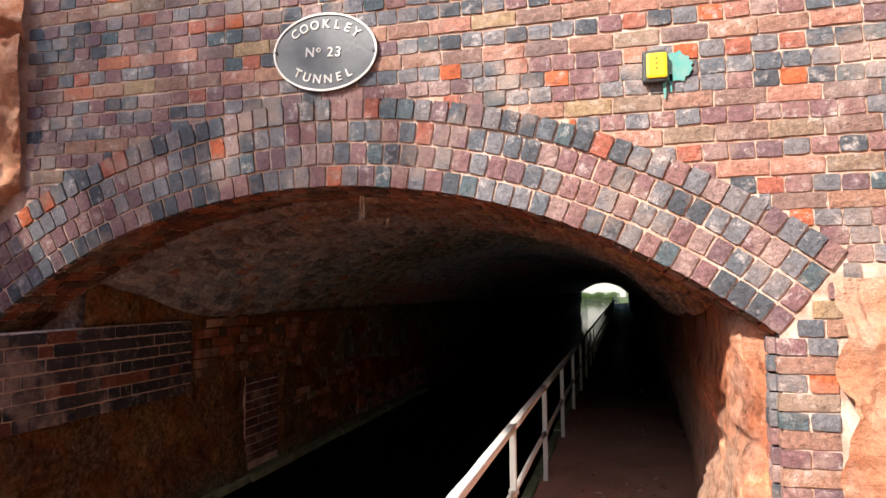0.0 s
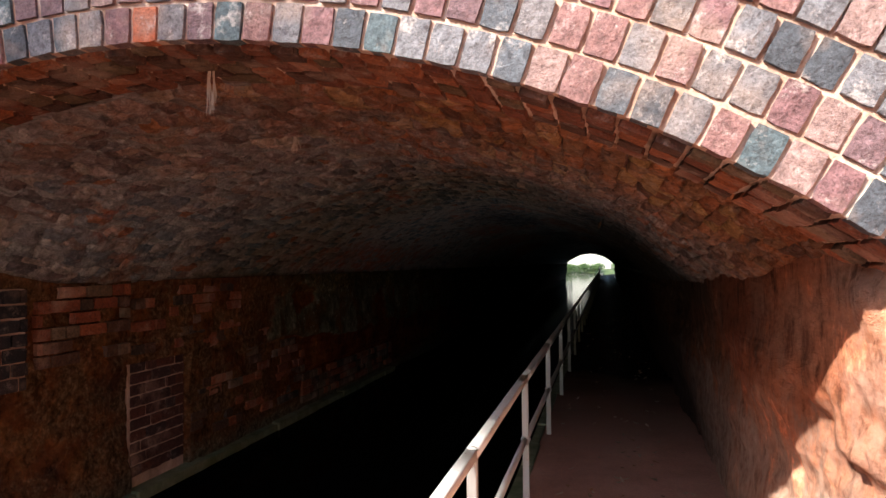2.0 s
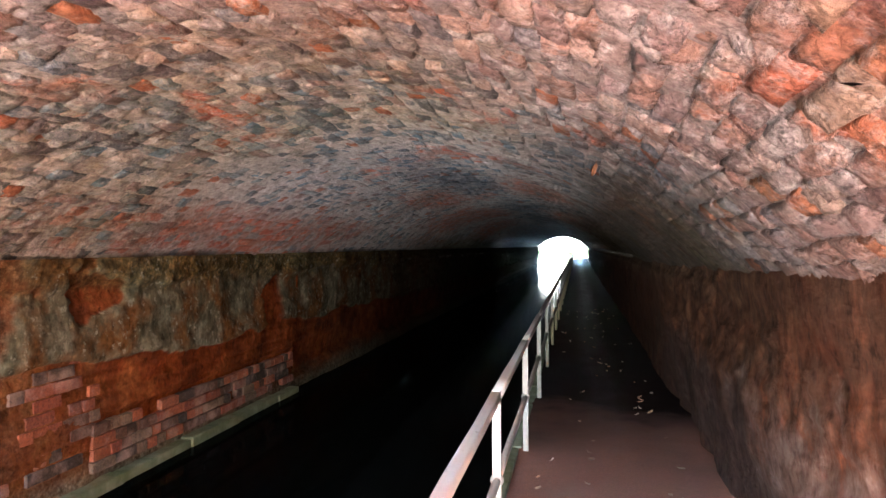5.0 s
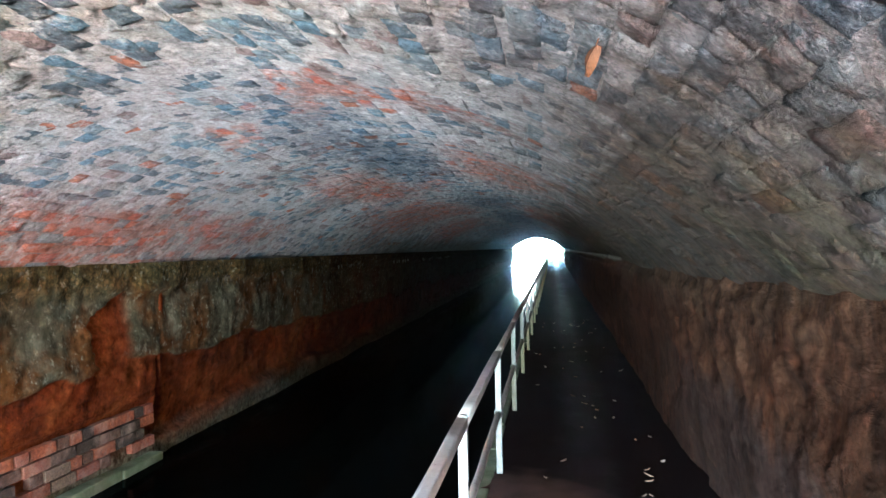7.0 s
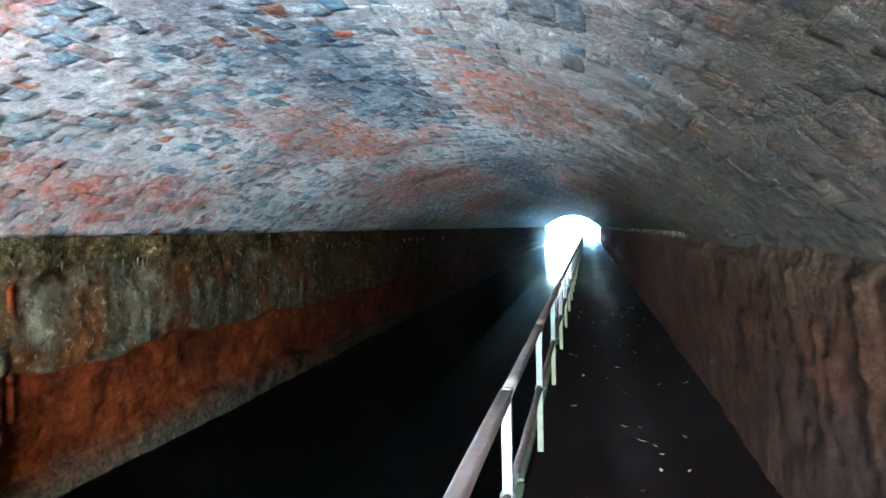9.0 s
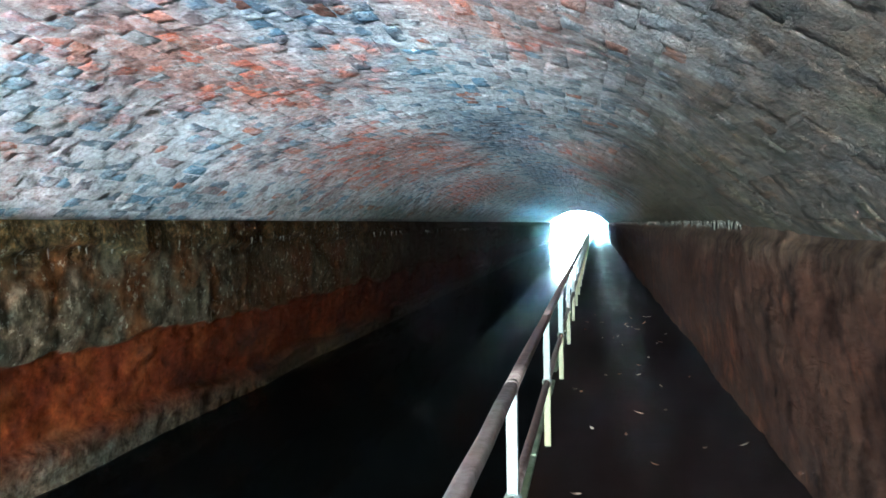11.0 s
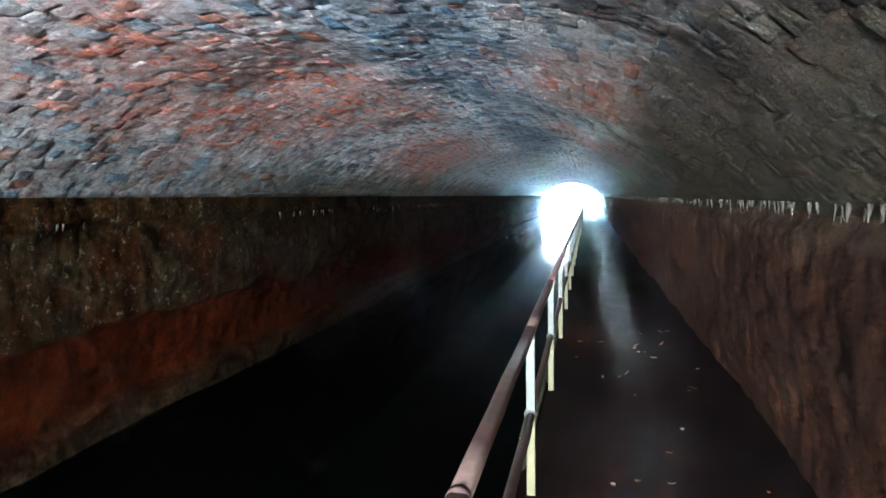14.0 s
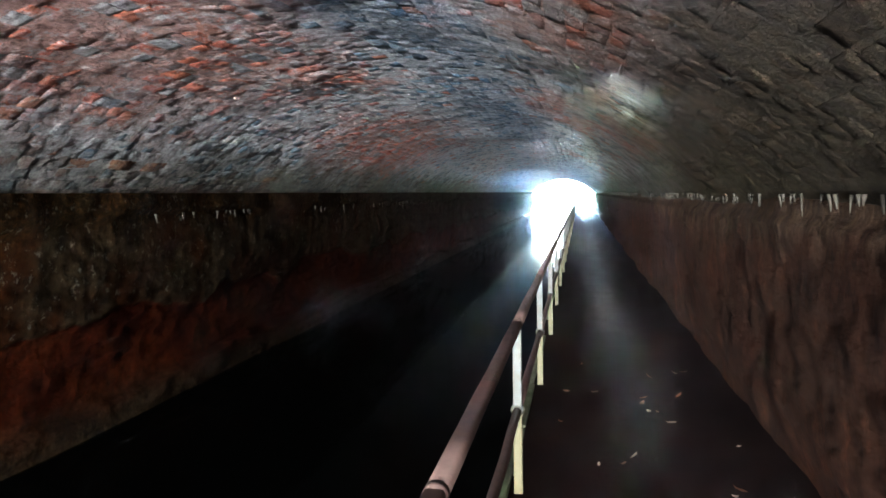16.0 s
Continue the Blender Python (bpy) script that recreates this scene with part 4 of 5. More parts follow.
def build_arch():
    rng = random.Random(9)
    a0, a1 = -math.asin((3.55 + AX) / AR), math.asin((1.40 - AX) / AR)
    for ring in range(4):
        r = AR + 0.0625 + 0.125 * ring
        n = int((a1 - a0) * r / 0.0965)
        off = rng.random() * 0.5
        for i in range(n):
            a = a0 + (a1 - a0) * (i + 0.5) / n
            b = part("brick", rng.choice(VOUSSOIRS), portal_arch)
            b.location = (AX + r * math.sin(a), (-0.015 if ring == 3 else -0.009) + rng.uniform(-0.003, 0.003), AZ + r * math.cos(a))
            b.rotation_euler = (0, a + rng.uniform(-0.02, 0.02), 0)
            b.scale = ((a1 - a0) * r / n / 0.0965 * (0.97 + rng.uniform(-0.06, 0.03)), 1, 0.975 + rng.uniform(-0.05, 0.03))
    # underside of the arch
    n = int((a1 - a0) * AR / 0.0965)
    for i in range(n):
        a = a0 + (a1 - a0) * (i + 0.5) / n
        out, along = Vector((math.sin(a), 0, math.cos(a))), Vector((math.cos(a), 0, -math.sin(a)))
        turn = Matrix((Vector((0, 1, 0)), out, along)).transposed().to_4x4()
        for y0, y1 in (((0.014, 0.12), (0.13, 0.235), (0.245, 0.34), (0.35, 0.43)) if i % 2 else ((0.014, 0.075), (0.085, 0.19), (0.20, 0.30), (0.31, 0.43))):
            r = AR + 0.025 - rng.uniform(0.000, 0.018)
            b = part("brick", rng.choice(SOFFITS), portal_arch)
            b.matrix_local = Matrix.Translation(Vector((AX, (y0 + y1) / 2, AZ)) + out * r) @ turn @ Matrix.Rotation(rng.uniform(-0.02, 0.02), 4, "Z") @ Matrix.Diagonal(((y1 - y0 - 0.006) / 0.226, 1, 1.0 + rng.uniform(-0.12, 0.06), 1))



# ---- far end: mouth of the tunnel and what lies beyond ----
def far_mouth():
    bm = bmesh.new()
    y0, y1 = LENGTH - 0.4, LENGTH + 0.05
    n = 40
    hw = math.asin(2.1 / VR)
    arc = [(VX + (VR + 0.02) * math.sin(-hw + 2 * hw * i / n), VZ + (VR + 0.02) * math.cos(-hw + 2 * hw * i / n)) for i in range(n + 1)]
    inner = [(arc[0][0] - 0.15, -0.9)] + arc + [(1.2, -0.9)]
    outer = [(-8, -0.9)] + [(-8 + 16 * i / n, 6.5) for i in range(n + 1)] + [(8, -0.9)]
    for (p, q, r, s) in zip(inner, inner[1:], outer[1:], outer):
        for y, order in ((y0, 1), (y1, -1)):
            bm.faces.new([bm.verts.new((x, y, z)) for x, z in [p, q, r, s][::order]])
        bm.faces.new([bm.verts.new(c) for c in ((p[0], y0, p[1]), (p[0], y1, p[1]), (q[0], y1, q[1]), (q[0], y0, q[1]))])
    return bm_mesh("wall_far_mouth", bm, mat_mortar)


tagged(new("wall_far_mouth", far_mouth()), "brick front at the far mouth of the tunnel", "wall", kind="structure")

# ---- where the lining begins behind the arch ----
def lining_edge():
    bm = bmesh.new()
    n = 48
    arc = [(-2.97 + 4.33 * i / n, arch_z(-2.97 + 4.33 * i / n) + 0.03) for i in range(n + 1)]
    inner = [(-2.97, -0.9), (-2.97, 1.40)] + arc + [(1.36, 1.40), (1.36, -0.9)]
    m = len(inner)
    outer = [(-3.8, -0.9), (-3.8, 1.40)] + [(-3.8 + 5.8 * i / n, 3.4) for i in range(n + 1)] + [(2.0, 1.40), (2.0, -0.9)]
    for p, q, r, s in zip(inner, inner[1:], outer[1:], outer):
        for y, order in ((0.425, 1), (0.56, -1)):
            bm.faces.new([bm.verts.new((x, y, z)) for x, z in [p, q, r, s][::order]])
        bm.faces.new([bm.verts.new(c) for c in ((p[0], 0.425, p[1]), (p[0], 0.56, p[1]), (q[0], 0.56, q[1]), (q[0], 0.425, q[1]))])
    bmesh.ops.remove_doubles(bm, verts=bm.verts, dist=1e-5)
    return bm_mesh("trim", bm, mat_vault)


tagged(new("trim", lining_edge()), "dark mortared edge of the tunnel lining", "trim", kind="structure")


# ---- rock beside the portal ----
def crag(name, label, nu, nv, place, amp, seed, mat=None):
    def lumpy(u, v):
        x, y, z = place(u, v)
        p = np.stack([x, y, z], 1)
        d = amp * rough_noise(p * 1.3, 4, seed) + amp * 0.5 * rough_noise(p * 3.1, 5, seed + 9, True)
        crack = rough_noise(p * np.array([0.7, 0.7, 2.4]), 3, seed + 20)
        d = d - amp * 0.9 * np.exp(-(crack / 0.05) ** 2)
        return x + d * 0.6, y - d * 0.8, z + 0.2 * d
    v, f = sheet(nu, nv, lumpy)
    return tagged(new(name, mesh_of(name, v, f, mat or mat_rock, True)), label, "rock", kind="structure")


def east_rock(u, v):
    """From behind the pier edge out towards the eye, along the towpath."""
    run = u ** 1.9 * 9.0
    x = np.where(run < 0.9, 1.63 + run * 0.95, 2.485 + 0.12 * np.sin(run))
    y = np.where(run < 0.9, -0.09 - 0.22 * run, -0.288 - (run - 0.9))
    z = -0.2 + v * 1.93 + 3.6 * v * np.clip((run - 0.35) / 2.0, 0, 1)
    return x, y, z


crag("sandstone_east", "sunlit cracked red sandstone beside the portal", 220, 130, east_rock, 0.10, 61)


def west_rock(u, v):
    """The cutting across the canal: high by the portal, low further out."""
    run = u ** 1.9 * 14.0
    x = np.where(run < 0.8, -2.98 - run * 0.85, -3.66 - 0.12 * np.sin(run))
    y = np.where(run < 0.8, -0.05 - run * 0.2, -0.21 - (run - 0.8))
    low = np.where(run < 0.6, 2.34 - 0.45 * run, -0.6)
    top = np.where(run < 0.8, 4.6, 4.6 - np.clip((run - 0.8) * 3, 0, 2.4)) + 0.2 * np.sin(run * 1.3)
    return x, y, low + v * (top - low)


crag("sandstone_west", "red sandstone cutting with green growth across the canal", 200, 150, west_rock, 0.15, 67)


def bank_behind(u, v):
    return -14 + 28 * u, -16 + 0 * u, -0.6 + 5 * v


crag("sandstone_cutting", "red sandstone side of the cutting", 40, 20, bank_behind, 0.1, 71)


# ---- kerb and brick toe across the water ----
def kerb(y0, y1, x0, x1, z0, z1, seed):
    bm = bmesh.new()
    y = y0
    rng = random.Random(seed)
    while y < y1:
        L = rng.uniform(0.55, 0.95)
        e = min(y + L, y1)
        box(bm, x0, x1 + rng.uniform(-0.012, 0.012), y + 0.004, e - 0.004, z0, z1 + rng.uniform(-0.012, 0.012), 0.012)
        y = e
    return bm_mesh("kerb", bm, mat_kerb)


tagged(new("kerb", kerb(1.2, 8.64, -3.1, -2.79, -0.5, -0.06, 4)), "green-slimed stone kerb at the waterline", "kerb", kind="structure")
tagged(new("kerb", kerb(-3.0, 59.0, -0.135, -0.045, -0.6, 0.012, 6)), "worn stone edge of the towpath", "kerb", kind="structure")


def lay_wall(host, x, y0, y1, z0, z1, headers, longs, seed, missing=0.0, lean=0.0):
    """Bricks on the wall across the water, faces towards +x."""
    rng = random.Random(seed)
    z, k = z0, 0
    while z < z1 - 0.03:
        y = y0 - (0.06 if k % 2 else 0)
        while y < y1:
            w = 0.239 if (rng.random() < 0.55) else 0.1195
            a, e = max(y, y0), min(y + w, y1)
            if e - a > 0.05 and rng.random() >= missing:
                long = e - a > 0.16
                b = part("brick", rng.choice(longs if long else headers), host)
                b.location = (x + rng.uniform(-0.006, 0.006), (a + e) / 2, z + COURSE / 2 + lean * (a - y0))
                b.rotation_euler = (rng.uniform(-0.02, 0.02), 0, math.pi / 2)
                b.scale = ((e - a - 0.012) / (0.222 if long else 0.105), 1, 1 + rng.uniform(-0.05, 0.03))
            y += w
        z += COURSE
        k += 1


RUSTY = [(0.0, (0.26, 0.08, 0.042)), (0.25, (0.12, 0.065, 0.042)), (0.5, (0.36, 0.12, 0.055)), (0.7, (0.20, 0.14, 0.09)), (0.85, (0.07, 0.05, 0.036))]
mat_rusty = brick_material("crumbling_red_brick", RUSTY, 0.12)
mat_slaty = brick_material("damp_blue_brick", [(0.0, (0.022, 0.022, 0.026)), (0.35, (0.036, 0.033, 0.036)), (0.7, (0.055, 0.042, 0.04)), (0.93, (0.16, 0.05, 0.025))], 0.2)
RUSTY_H = [brick_mesh("brick", 0.105, 0.05, 0.074, mat_rusty, 700 + k) for k in range(4)]
RUSTY_L = [brick_mesh("brick", 0.222, 0.05, 0.074, mat_rusty, 720 + k) for k in range(4)]
SLATY_H = [brick_mesh("brick", 0.105, 0.05, 0.074, mat_slaty, 740 + k) for k in range(4)]
SLATY_L = [brick_mesh("brick", 0.222, 0.05, 0.074, mat_slaty, 760 + k) for k in range(4)]


def back_panel(name, x, y0, y1, z0, z1, mat):
    bm = box(bmesh.new(), x - 0.12, x, y0, y1, z0, z1, 0.012)
    return part(name, bm_mesh(name, bm, mat), wall_west)


back_panel("mortar_panel", -2.80, -0.5, 1.485, 0.862, 1.46, mat_mortar_pink)
lay_wall(wall_west, -2.812, -0.48, 1.49, 0.86, 1.46, SLATY_H, SLATY_L, 21)
back_panel("mortar_panel", -2.90, 2.48, 3.16, -0.1, 0.87, mat_mortar_pink)
lay_wall(wall_west, -2.912, 2.50, 3.15, 0.02, 0.87, INFILLS, INFILL_LONG, 22)
lay_wall(wall_west, -2.862, 1.6, 2.45, 0.95, 1.45, RUSTY_H, RUSTY_L, 23, 0.35)
lay_wall(wall_west, -2.872, 2.5, 4.0, 0.92, 1.40, RUSTY_H, RUSTY_L, 24, 0.5)
lay_wall(wall_west, -2.862, 5.3, 8.60, 0.0, 0.37, RUSTY_H, RUSTY_L, 25, 0.06)
lay_wall(wall_west, -2.880, 3.2, 5.4, 0.1, 0.9, RUSTY_H, RUSTY_L, 26, 0.62)


def stone_rib(y, x, z0, z1, r):
    bm = bmesh.new()
    tube(bm, (x, y, z0), (x + 0.01, y + 0.02, z1), r * 0.8, r, 10, 8, 0.012, y)
    return bm_mesh("stone_rib", bm, mat_left, True)


part("stone_rib", stone_rib(8.72, -2.90, 0.45, 1.40, 0.055), wall_west, "pale crusted rib of render")


# ---- plaque ----
def ellipse_prism(name, cx, cz, rx, rz, y0, y1, mat, hole=None, n=72):
    bm = bmesh.new()
    ring = lambda y, a, b: [bm.verts.new((cx + a * math.cos(2 * math.pi * i / n), y, cz + b * math.sin(2 * math.pi * i / n))) for i in range(n)]
    fo, bo = ring(y0, rx, rz), ring(y1, rx, rz)
    if hole:
        fi, bi = ring(y0, rx - hole, rz - hole), ring(y1, rx - hole, rz - hole)
    for i in range(n):
        j = (i + 1) % n
        bm.faces.new((fo[i], fo[j], bo[j], bo[i]))
        if hole:
            bm.faces.new((fi[i], fi[j], fo[j], fo[i]))
            bm.faces.new((fi[j], fi[i], bi[i], bi[j]))
    if not hole:
        bm.faces.new(fo)
        bm.faces.new(bo)
    return bm_mesh(name, bm, mat)


def letter_mesh(char, size, name="letter"):
    curve = bpy.data.curves.new(name, "FONT")
    curve.body, curve.size, curve.extrude, curve.align_x, curve.align_y = char, size, 0.003, "CENTER", "CENTER"
    curve.offset = 0.0008
    temp = bpy.data.objects.new(name, curve)
    scene.collection.objects.link(temp)
    bpy.context.view_layer.update()
    me = bpy.data.meshes.new_from_object(temp.evaluated_get(bpy.context.evaluated_depsgraph_get()))
    bpy.data.objects.remove(temp)
    me.materials.clear()
    me.materials.append(mat_letters)
    return me


def build_plaque():
    plaque = tagged(new("plaque"), "oval black cast plaque with raised cream lettering", "sign")
    plaque.location = (-0.885, -0.034, 3.035)
    plaque.rotation_euler = (0, radians(4.0), 0)
    part("plate", ellipse_prism("plate", 0, 0, 0.315, 0.224, -0.016, 0.012, mat_plaque), plaque)
    part("rim", ellipse_prism("rim", 0, 0, 0.315, 0.224, -0.023, -0.010, mat_letters, 0.011), plaque, "cream painted raised rim")
    for word, sign, size, spread in (("COOKLEY", 1, 0.070, 0.285), ("TUNNEL", -1, 0.070, 0.275)):
        for i, ch in enumerate(word):
            a = (i - (len(word) - 1) / 2) * spread * (1.0 if ch not in "L" else 1.0)
            x, z = 0.250 * math.sin(a) * 0.98, sign * 0.158 * math.cos(a)
            ob = part("letter", letter_mesh(ch, size), plaque)
            slope = math.atan2(0.158 * math.sin(a), 0.250 * math.cos(a)) * sign
            ob.matrix_local = Matrix.Translation((x, -0.019, z)) @ Matrix.Rotation(slope, 4, "Y") @ Matrix.Rotation(math.pi / 2, 4, "X")
    for ch, x, z, size in (("N", -0.088, -0.004, 0.078), ("o", -0.036, 0.016, 0.055), ("2", 0.036, -0.004, 0.078), ("3", 0.084, -0.004, 0.078)):
        ob = part("letter", letter_mesh(ch, size), plaque)
        ob.matrix_local = Matrix.Translation((x, -0.019, z)) @ Matrix.Rotation(math.pi / 2, 4, "X")
    for x in (-0.297, 0.297):
        bm = tube(bmesh.new(), (x, -0.028, 0), (x, -0.01, 0), 0.008, sides=10)
        part("bolt", bm_mesh("bolt", bm, mat_black), plaque)
    return plaque


build_plaque()


# ---- yellow marker ----
def build_marker():
    marker = tagged(new("marker_light"), "small yellow reflector in a black rubber case on brick", "reflector")
    marker.location = (0.885, -0.03, 2.778)
    part("case", bm_mesh("case", box(bmesh.new(), -0.060, 0.052, -0.044, 0.012, -0.080, 0.080, 0.014), mat_black), marker, "black rubber case")
    part("lens", bm_mesh("lens", box(bmesh.new(), -0.042, 0.058, -0.054, -0.026, -0.064, 0.064, 0.014), mat_yellow), marker, "bright yellow lens")
    for z in (-0.02, 0.005, 0.03):
        part("stud", bm_mesh("stud", box(bmesh.new(), 0.002, 0.012, -0.056, -0.050, z, z + 0.008, 0.002), mat_black), marker)
    # flat teal patch with two tapering tails
    rng = random.Random(8)
    bm = bmesh.new()
    pts = []
    for i in range(28):
        a = 2 * math.pi * i / 28
        r = 1 + 0.12 * rng.uniform(-1, 1)
        pts.append(bm.verts.new((0.10 + 0.075 * r * math.cos(a), -0.012, -0.005 + 0.075 * r * math.sin(a))))
    bm.faces.new(pts)
    for x, w, z in ((0.045, 0.012, -0.16), (0.075, 0.008, -0.13)):
        bm.faces.new([bm.verts.new(c) for c in ((x - w, -0.012, -0.04), (x + w, -0.012, -0.04), (x + w * 0.4, -0.012, z), (x - w * 0.4, -0.012, z))])
    part("teal_mark", bm_mesh("teal_mark", bm, mat_teal), marker, "teal patch on the brick")
    return marker


build_marker()


# ---- lime drips under the lining ----
def build_drips(name, label, face, count, y0, y1, z, seed):
    rng = random.Random(seed)
    bm = bmesh.new()
    for k in range(count):
        y = y0 + (y1 - y0) * rng.random() ** 1.3
        long = rng.uniform(0.008, 0.05) * (1.8 if rng.random() < 0.15 else 1)
        x = face(y, z) + rng.uniform(-0.02, 0.02)
        r = rng.uniform(0.005, 0.014)
        tube(bm, (x, y, z + 0.025), (x + rng.uniform(-0.01, 0.01), y + rng.uniform(-0.01, 0.01), z - long), r, r * 0.25, 6, 2, 0.006, k * 1.7)
    return tagged(new(name, bm_mesh(name, bm, mat_drip, True)), label, "lime drips", kind="stuff")


mat_drip = plain_material("pale_lime_crust", (0.025, 0.02, 0.013), (0.07, 0.062, 0.042), 9, 0.7, 0.6)
build_drips("lime_drips", "pale lime drips along the foot of the vault over the towpath", lambda y, z: 1.25, 320, 12.5, 42.0, 1.375, 31)
build_drips("lime_drips", "pale lime drips under the vault over the water", lambda y, z: -2.80, 110, 9.0, 30.0, 1.30, 32)


# ---- fallen leaves ----
def build_leaves():
    rng = random.Random(14)
    bm = bmesh.new()
    for i in range(150):
        y = 2.2 + 16 * rng.random() ** 2.3
        x = rng.choice([rng.uniform(0.1, 1.15), rng.gauss(0.75, 0.2)])
        x = min(max(x, 0.05), 1.2)
        L, W = rng.uniform(0.014, 0.04), rng.uniform(0.007, 0.016)
        m = Matrix.Translation((x, y, 0.022)) @ Euler((rng.uniform(-0.5, 0.5), rng.uniform(-0.5, 0.5), rng.uniform(0, 6.3))).to_matrix().to_4x4()
        pts = [(-L, 0, 0.004), (-L * 0.4, W, 0.0), (L * 0.5, W * 0.8, 0.002), (L, 0, 0.008), (L * 0.5, -W * 0.9, 0.0), (-L * 0.4, -W, 0.002)]
        mid = [bm.verts.new(m @ Vector((t * L, 0, -0.004))) for t in (-0.4, 0.5)]
        o = [bm.verts.new(m @ Vector(p)) for p in pts]
        for q in ((o[0], mid[0], o[1]), (o[1], mid[0], mid[1], o[2]), (o[2], mid[1], o[3]), (o[3], mid[1], o[4]), (o[4], mid[1], mid[0], o[5]), (o[5], mid[0], o[0])):
            bm.faces.new(q)
    return bm_mesh("fallen_leaves", bm, mat_fallen)


tagged(new("fallen_leaves", build_leaves()), "dry brown fallen leaves scattered on the towpath", "leaves", kind="stuff")


# ---- roots hanging in the mouth ----
def build_roots():
    for x, y, z, L in ((-0.78, 0.25, 2.26, 0.16), (-1.02, 1.4, 2.25, 0.10)):
        rng = random.Random(int(x * 100))
        tuft = tagged(new("hanging_root"), "pale tuft of roots hanging from the arch", "roots")
        for k in range(9):
            bm = bmesh.new()
            tip = Vector((x + rng.uniform(-0.03, 0.03), y + rng.uniform(-0.03, 0.03), z - L * rng.uniform(0.5, 1)))
            tube(bm, (x + rng.uniform(-0.012, 0.012), y, z + 0.02), tip, 0.0035, 0.0012, 5, 3, 0.008, k)
            part("root", bm_mesh("root", bm, mat_render), tuft)


build_roots()


def build_dead_leaf():
    bm = bmesh.new()
    rows = []
    for i in range(7):
        t = i / 6
        w = 0.026 * math.sin(math.pi * (0.08 + 0.9 * t)) ** 0.8
        rows.append([bm.verts.new((w * k, 0.010 * math.sin(3 * t) - 0.012 * abs(k), -0.085 * t)) for k in (-1, -0.5, 0, 0.5, 1)])
    for p, q in zip(rows, rows[1:]):
        for a, b, c, d in zip(p, p[1:], q[1:], q):
            bm.faces.new((a, b, c, d))
    tube(bm, (0, 0, 0.018), (0, 0.0, -0.01), 0.002, 0.002, 5)
    ob = tagged(new("dead_leaf", bm_mesh("dead_leaf", bm, mat_dead)), "single orange-brown dead leaf hanging from the vault", "leaf")
    ob.location = (0.49, 5.08, 1.985)
    ob.rotation_euler = (0.3, 0.2, 0.9)
    ob.scale = (0.85, 0.85, 0.85)


mat_dead = plain_material("dead_leaf", (0.13, 0.05, 0.014), (0.075, 0.03, 0.010), 60, 0.7)
build_dead_leaf()


# ---- plants ----
def foliage(name, label, cat, centres, leaf, count, seed, trunk=None):
    """A plant of many small leaves, with woody stems."""
    rng = np.random.default_rng(seed)
    thing = tagged(new(name), label, cat)
    V = []
    for (cx, cy, cz, rx, ry, rz), n in zip(centres, np.full(len(centres), count // len(centres))):
        d = rng.standard_normal((n, 3))
        d /= np.linalg.norm(d, axis=1)[:, None]
        r = rng.random(n) ** 0.45
        c = np.array([cx, cy, cz]) + d * r[:, None] * np.array([rx, ry, rz])
        a, b = rng.standard_normal((n, 3)), rng.standard_normal((n, 3))
        a /= np.linalg.norm(a, axis=1)[:, None]
        b = np.cross(a, b)
        b /= np.linalg.norm(b, axis=1)[:, None]
        s = leaf * rng.uniform(0.6, 1.3, (n, 1))
        V.append(np.stack([c - a * s, c + b * s * 0.5, c + a * s, c - b * s * 0.5], 1))
    V = np.concatenate(V).reshape(-1, 3)
    part("leaves", mesh_of("leaves", V, np.arange(len(V)).reshape(-1, 4), mat_foliage), thing)
    bm = bmesh.new()
    for cx, cy, cz, rx, ry, rz in centres:
        tube(bm, (cx, cy, 0.0 if trunk is None else trunk), (cx + 0.2 * rx, cy, cz + 0.3 * rz), 0.07 * min(1, rx), 0.03 * min(1, rx), 7, 4, 0.08, cx)
    part("stems", bm_mesh("stems", bm, mat_earth), thing)
    return thing


# unseen tree, added to throw soft half shade on the front's left side
foliage("tree", "unseen leafy tree added above the cutting to shade the portal", "tree",
        [(-12.5, -14.0, 17.45, 2.0, 2.0, 2.2), (-12.0, -13.4, 16.05, 1.5, 1.5, 1.3)], 0.12, 1250, 251, 4.0)
foliage("fern", "small green ferns in a crack of the sandstone", "fern", [(-3.12, -0.12, 2.85, 0.05, 0.05, 0.14), (-3.15, -0.14, 3.3, 0.06, 0.05, 0.12)], 0.022, 120, 252, 2.7)


# ---- beyond the far mouth ----
def far_bank(u, v):
    x, y = -40 + 90 * u, 108 + 30 * v
    p = np.stack([x * 0.5, y * 0.5, x * 0], 1)
    return x, y, -0.4 + 0.55 * np.clip(v * 6, 0, 1) + 0.15 * rough_noise(p, 3, 91)


v, f = sheet(70, 20, far_bank)
mat_grass = plain_material("rough_grass", (0.05, 0.085, 0.018), (0.085, 0.11, 0.035), 2.0, 0.9)
tagged(new("bank", mesh_of("bank", v, f[:, ::-1], mat_grass, True)), "green grassy bank across the far water", "bank", kind="structure")


def near_bank(u, v):
    x, y = 2.0 + 16 * v, 59.3 + 60 * u
    p = np.stack([x * 0.6, y * 0.4, x * 0], 1)
    return x, y, 0.2 + 2.2 * np.clip(v * 2, 0, 1) + 0.2 * rough_noise(p, 3, 95)


v, f = sheet(60, 16, near_bank)
tagged(new("bank", mesh_of("bank", v, f[:, ::-1], mat_grass, True)), "grassy slope beside the far towpath", "bank", kind="structure")

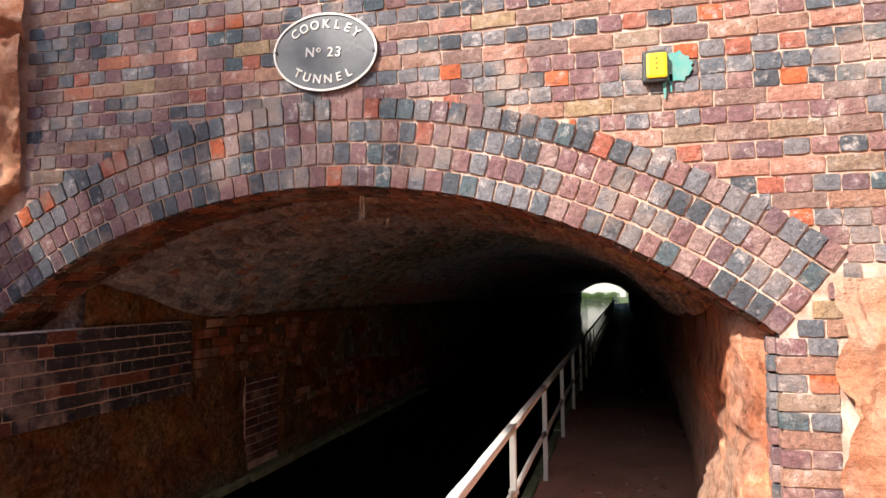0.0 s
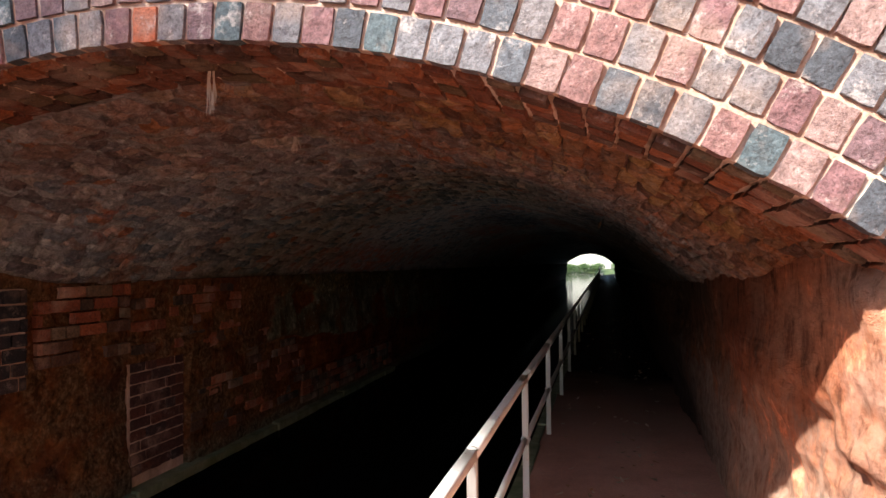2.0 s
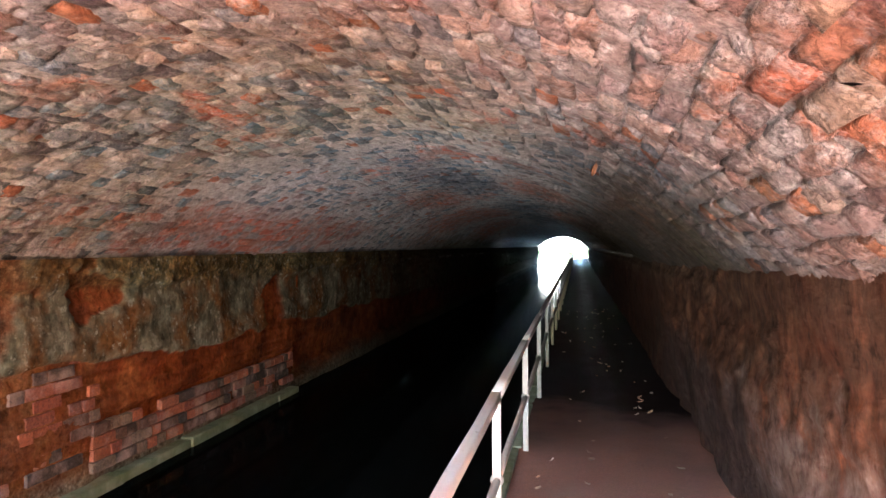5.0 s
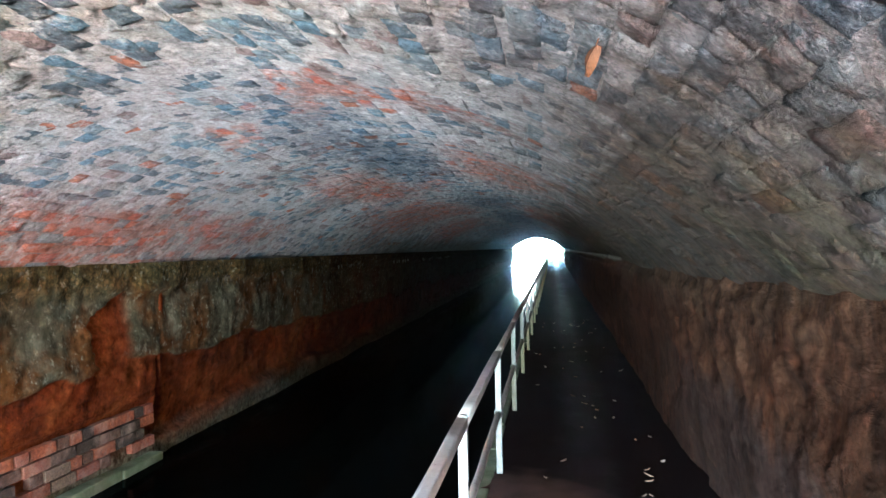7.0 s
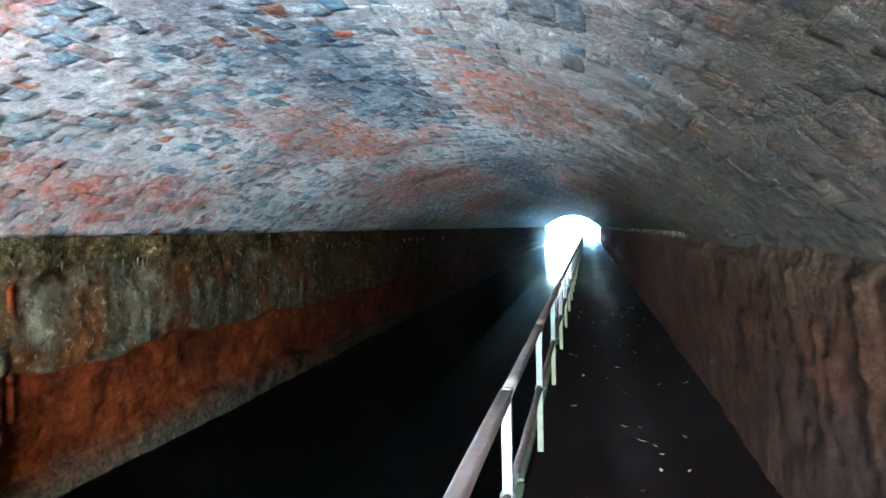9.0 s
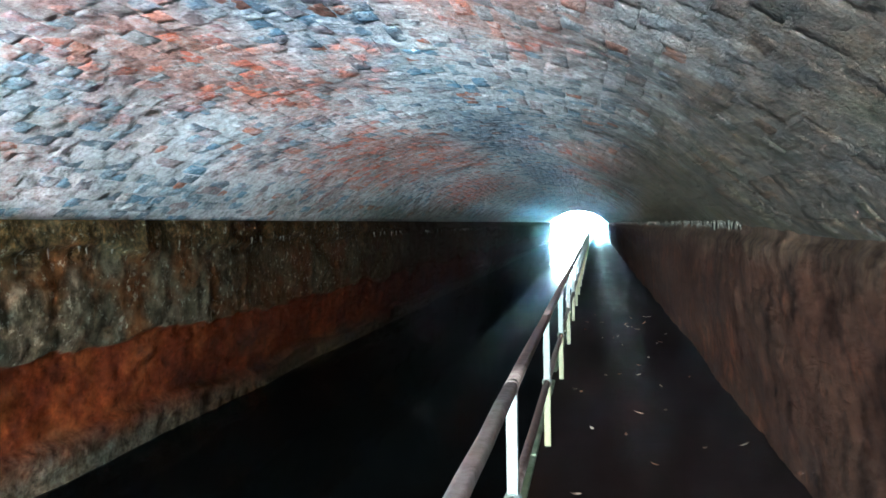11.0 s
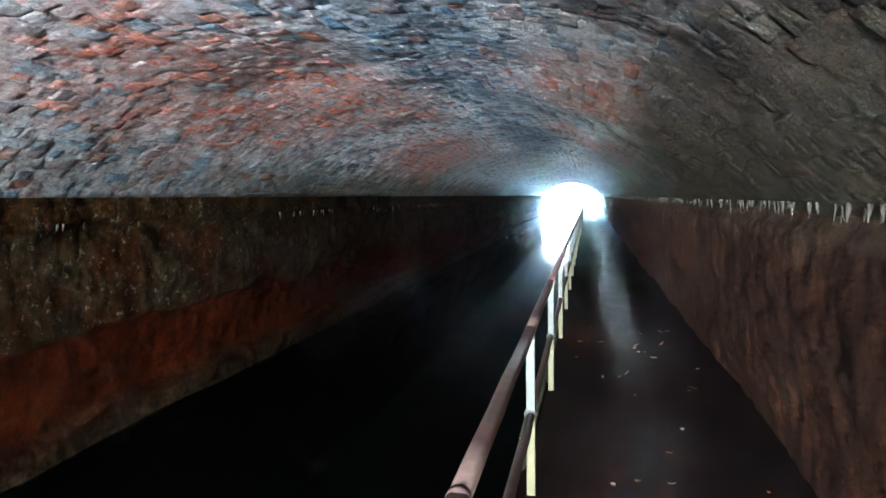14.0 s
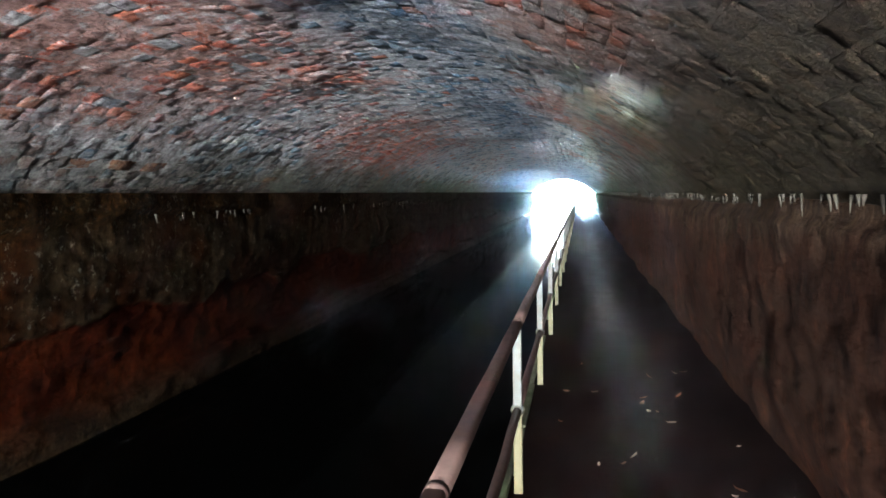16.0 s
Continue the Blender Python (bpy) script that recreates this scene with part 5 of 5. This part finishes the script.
for k in range(6):
    cx = -13.0 + k * 2.3
    foliage("bush", "dense green bush on the far bank", "bush", [(cx, 110 + (k % 3) * 0.6, 0.5, 1.5, 1.0, 0.75 + 0.2 * (k % 2)), (cx + 0.9, 110.6, 0.8, 1.1, 0.9, 0.6)], 0.11, 1500, 200 + k)
foliage("bush", "sunlit green shrub by the far towpath", "bush", [(2.3, 74, 1.9, 1.25, 1.6, 1.0), (3.2, 77, 2.5, 1.4, 1.6, 1.3), (2.5, 70, 1.0, 0.8, 1.2, 0.7), (2.2, 84, 1.0, 1.0, 1.4, 0.8)], 0.08, 4600, 231)


def build_house():
    house = tagged(new("house"), "white rendered house with a slate roof beyond the canal", "house")
    house.location = (-11.6, 128, 0.3)
    holes = [(-4.6, 2.6, 2.0, 1.5), (0.4, 2.6, 2.0, 1.5), (5.2, 2.6, 1.6, 1.5), (-4.6, 5.4, 1.6, 1.3), (0.4, 5.4, 1.6, 1.3), (5.2, 5.4, 1.6, 1.3)]
    xs = sorted({-9.0, 13.0, *[x - w / 2 for x, z, w, h in holes], *[x + w / 2 for x, z, w, h in holes]})
    zs = sorted({0.0, 7.2, *[z - h / 2 for x, z, w, h in holes], *[z + h / 2 for x, z, w, h in holes]})
    bm = bmesh.new()
    for a, b in zip(xs, xs[1:]):
        for c, d in zip(zs, zs[1:]):
            mx, mz = (a + b) / 2, (c + d) / 2
            if not any(abs(mx - x) < w / 2 and abs(mz - z) < h / 2 for x, z, w, h in holes):
                box(bm, a, b, 0, 0.3, c, d)
    box(bm, -9, -8.7, 0.3, 8, 0, 7.2)
    box(bm, 12.7, 13, 0.3, 8, 0, 7.2)
    box(bm, -9, 13, 8, 8.3, 0, 7.2)
    part("wall", bm_mesh("wall", bm, mat_house), house)
    roof = bmesh.new()
    pts = [(-9.4, -0.5, 7.1), (13.4, -0.5, 7.1), (13.4, 4.1, 10.4), (-9.4, 4.1, 10.4), (-9.4, 8.8, 7.1), (13.4, 8.8, 7.1)]
    vs = [roof.verts.new(p) for p in pts]
    for q in ((0, 1, 2, 3), (3, 2, 5, 4), (0, 3, 4), (1, 5, 2), (0, 4, 5, 1)):
        roof.faces.new([vs[i] for i in q])
    part("roof", bm_mesh("roof", roof, mat_slate), house)
    for x, z, w, h in holes:
        win = part("window", bm_mesh("window", box(bmesh.new(), x - w / 2, x + w / 2, 0.16, 0.20, z - h / 2, z + h / 2), mat_glass), house)
        fr = bmesh.new()
        for a, b, c, d in ((-w / 2, w / 2, -h / 2, -h / 2 + 0.08), (-w / 2, w / 2, h / 2 - 0.08, h / 2), (-w / 2, -w / 2 + 0.07, -h / 2 + 0.08, h / 2 - 0.08), (w / 2 - 0.07, w / 2, -h / 2 + 0.08, h / 2 - 0.08), (-0.03, 0.03, -h / 2 + 0.08, h / 2 - 0.08)):
            box(fr, x + a, x + b, 0.10, 0.155, z + c, z + d)
        part("window_frame", bm_mesh("window_frame", fr, mat_house), win)
    return house


build_house()

build_face()
build_arch()
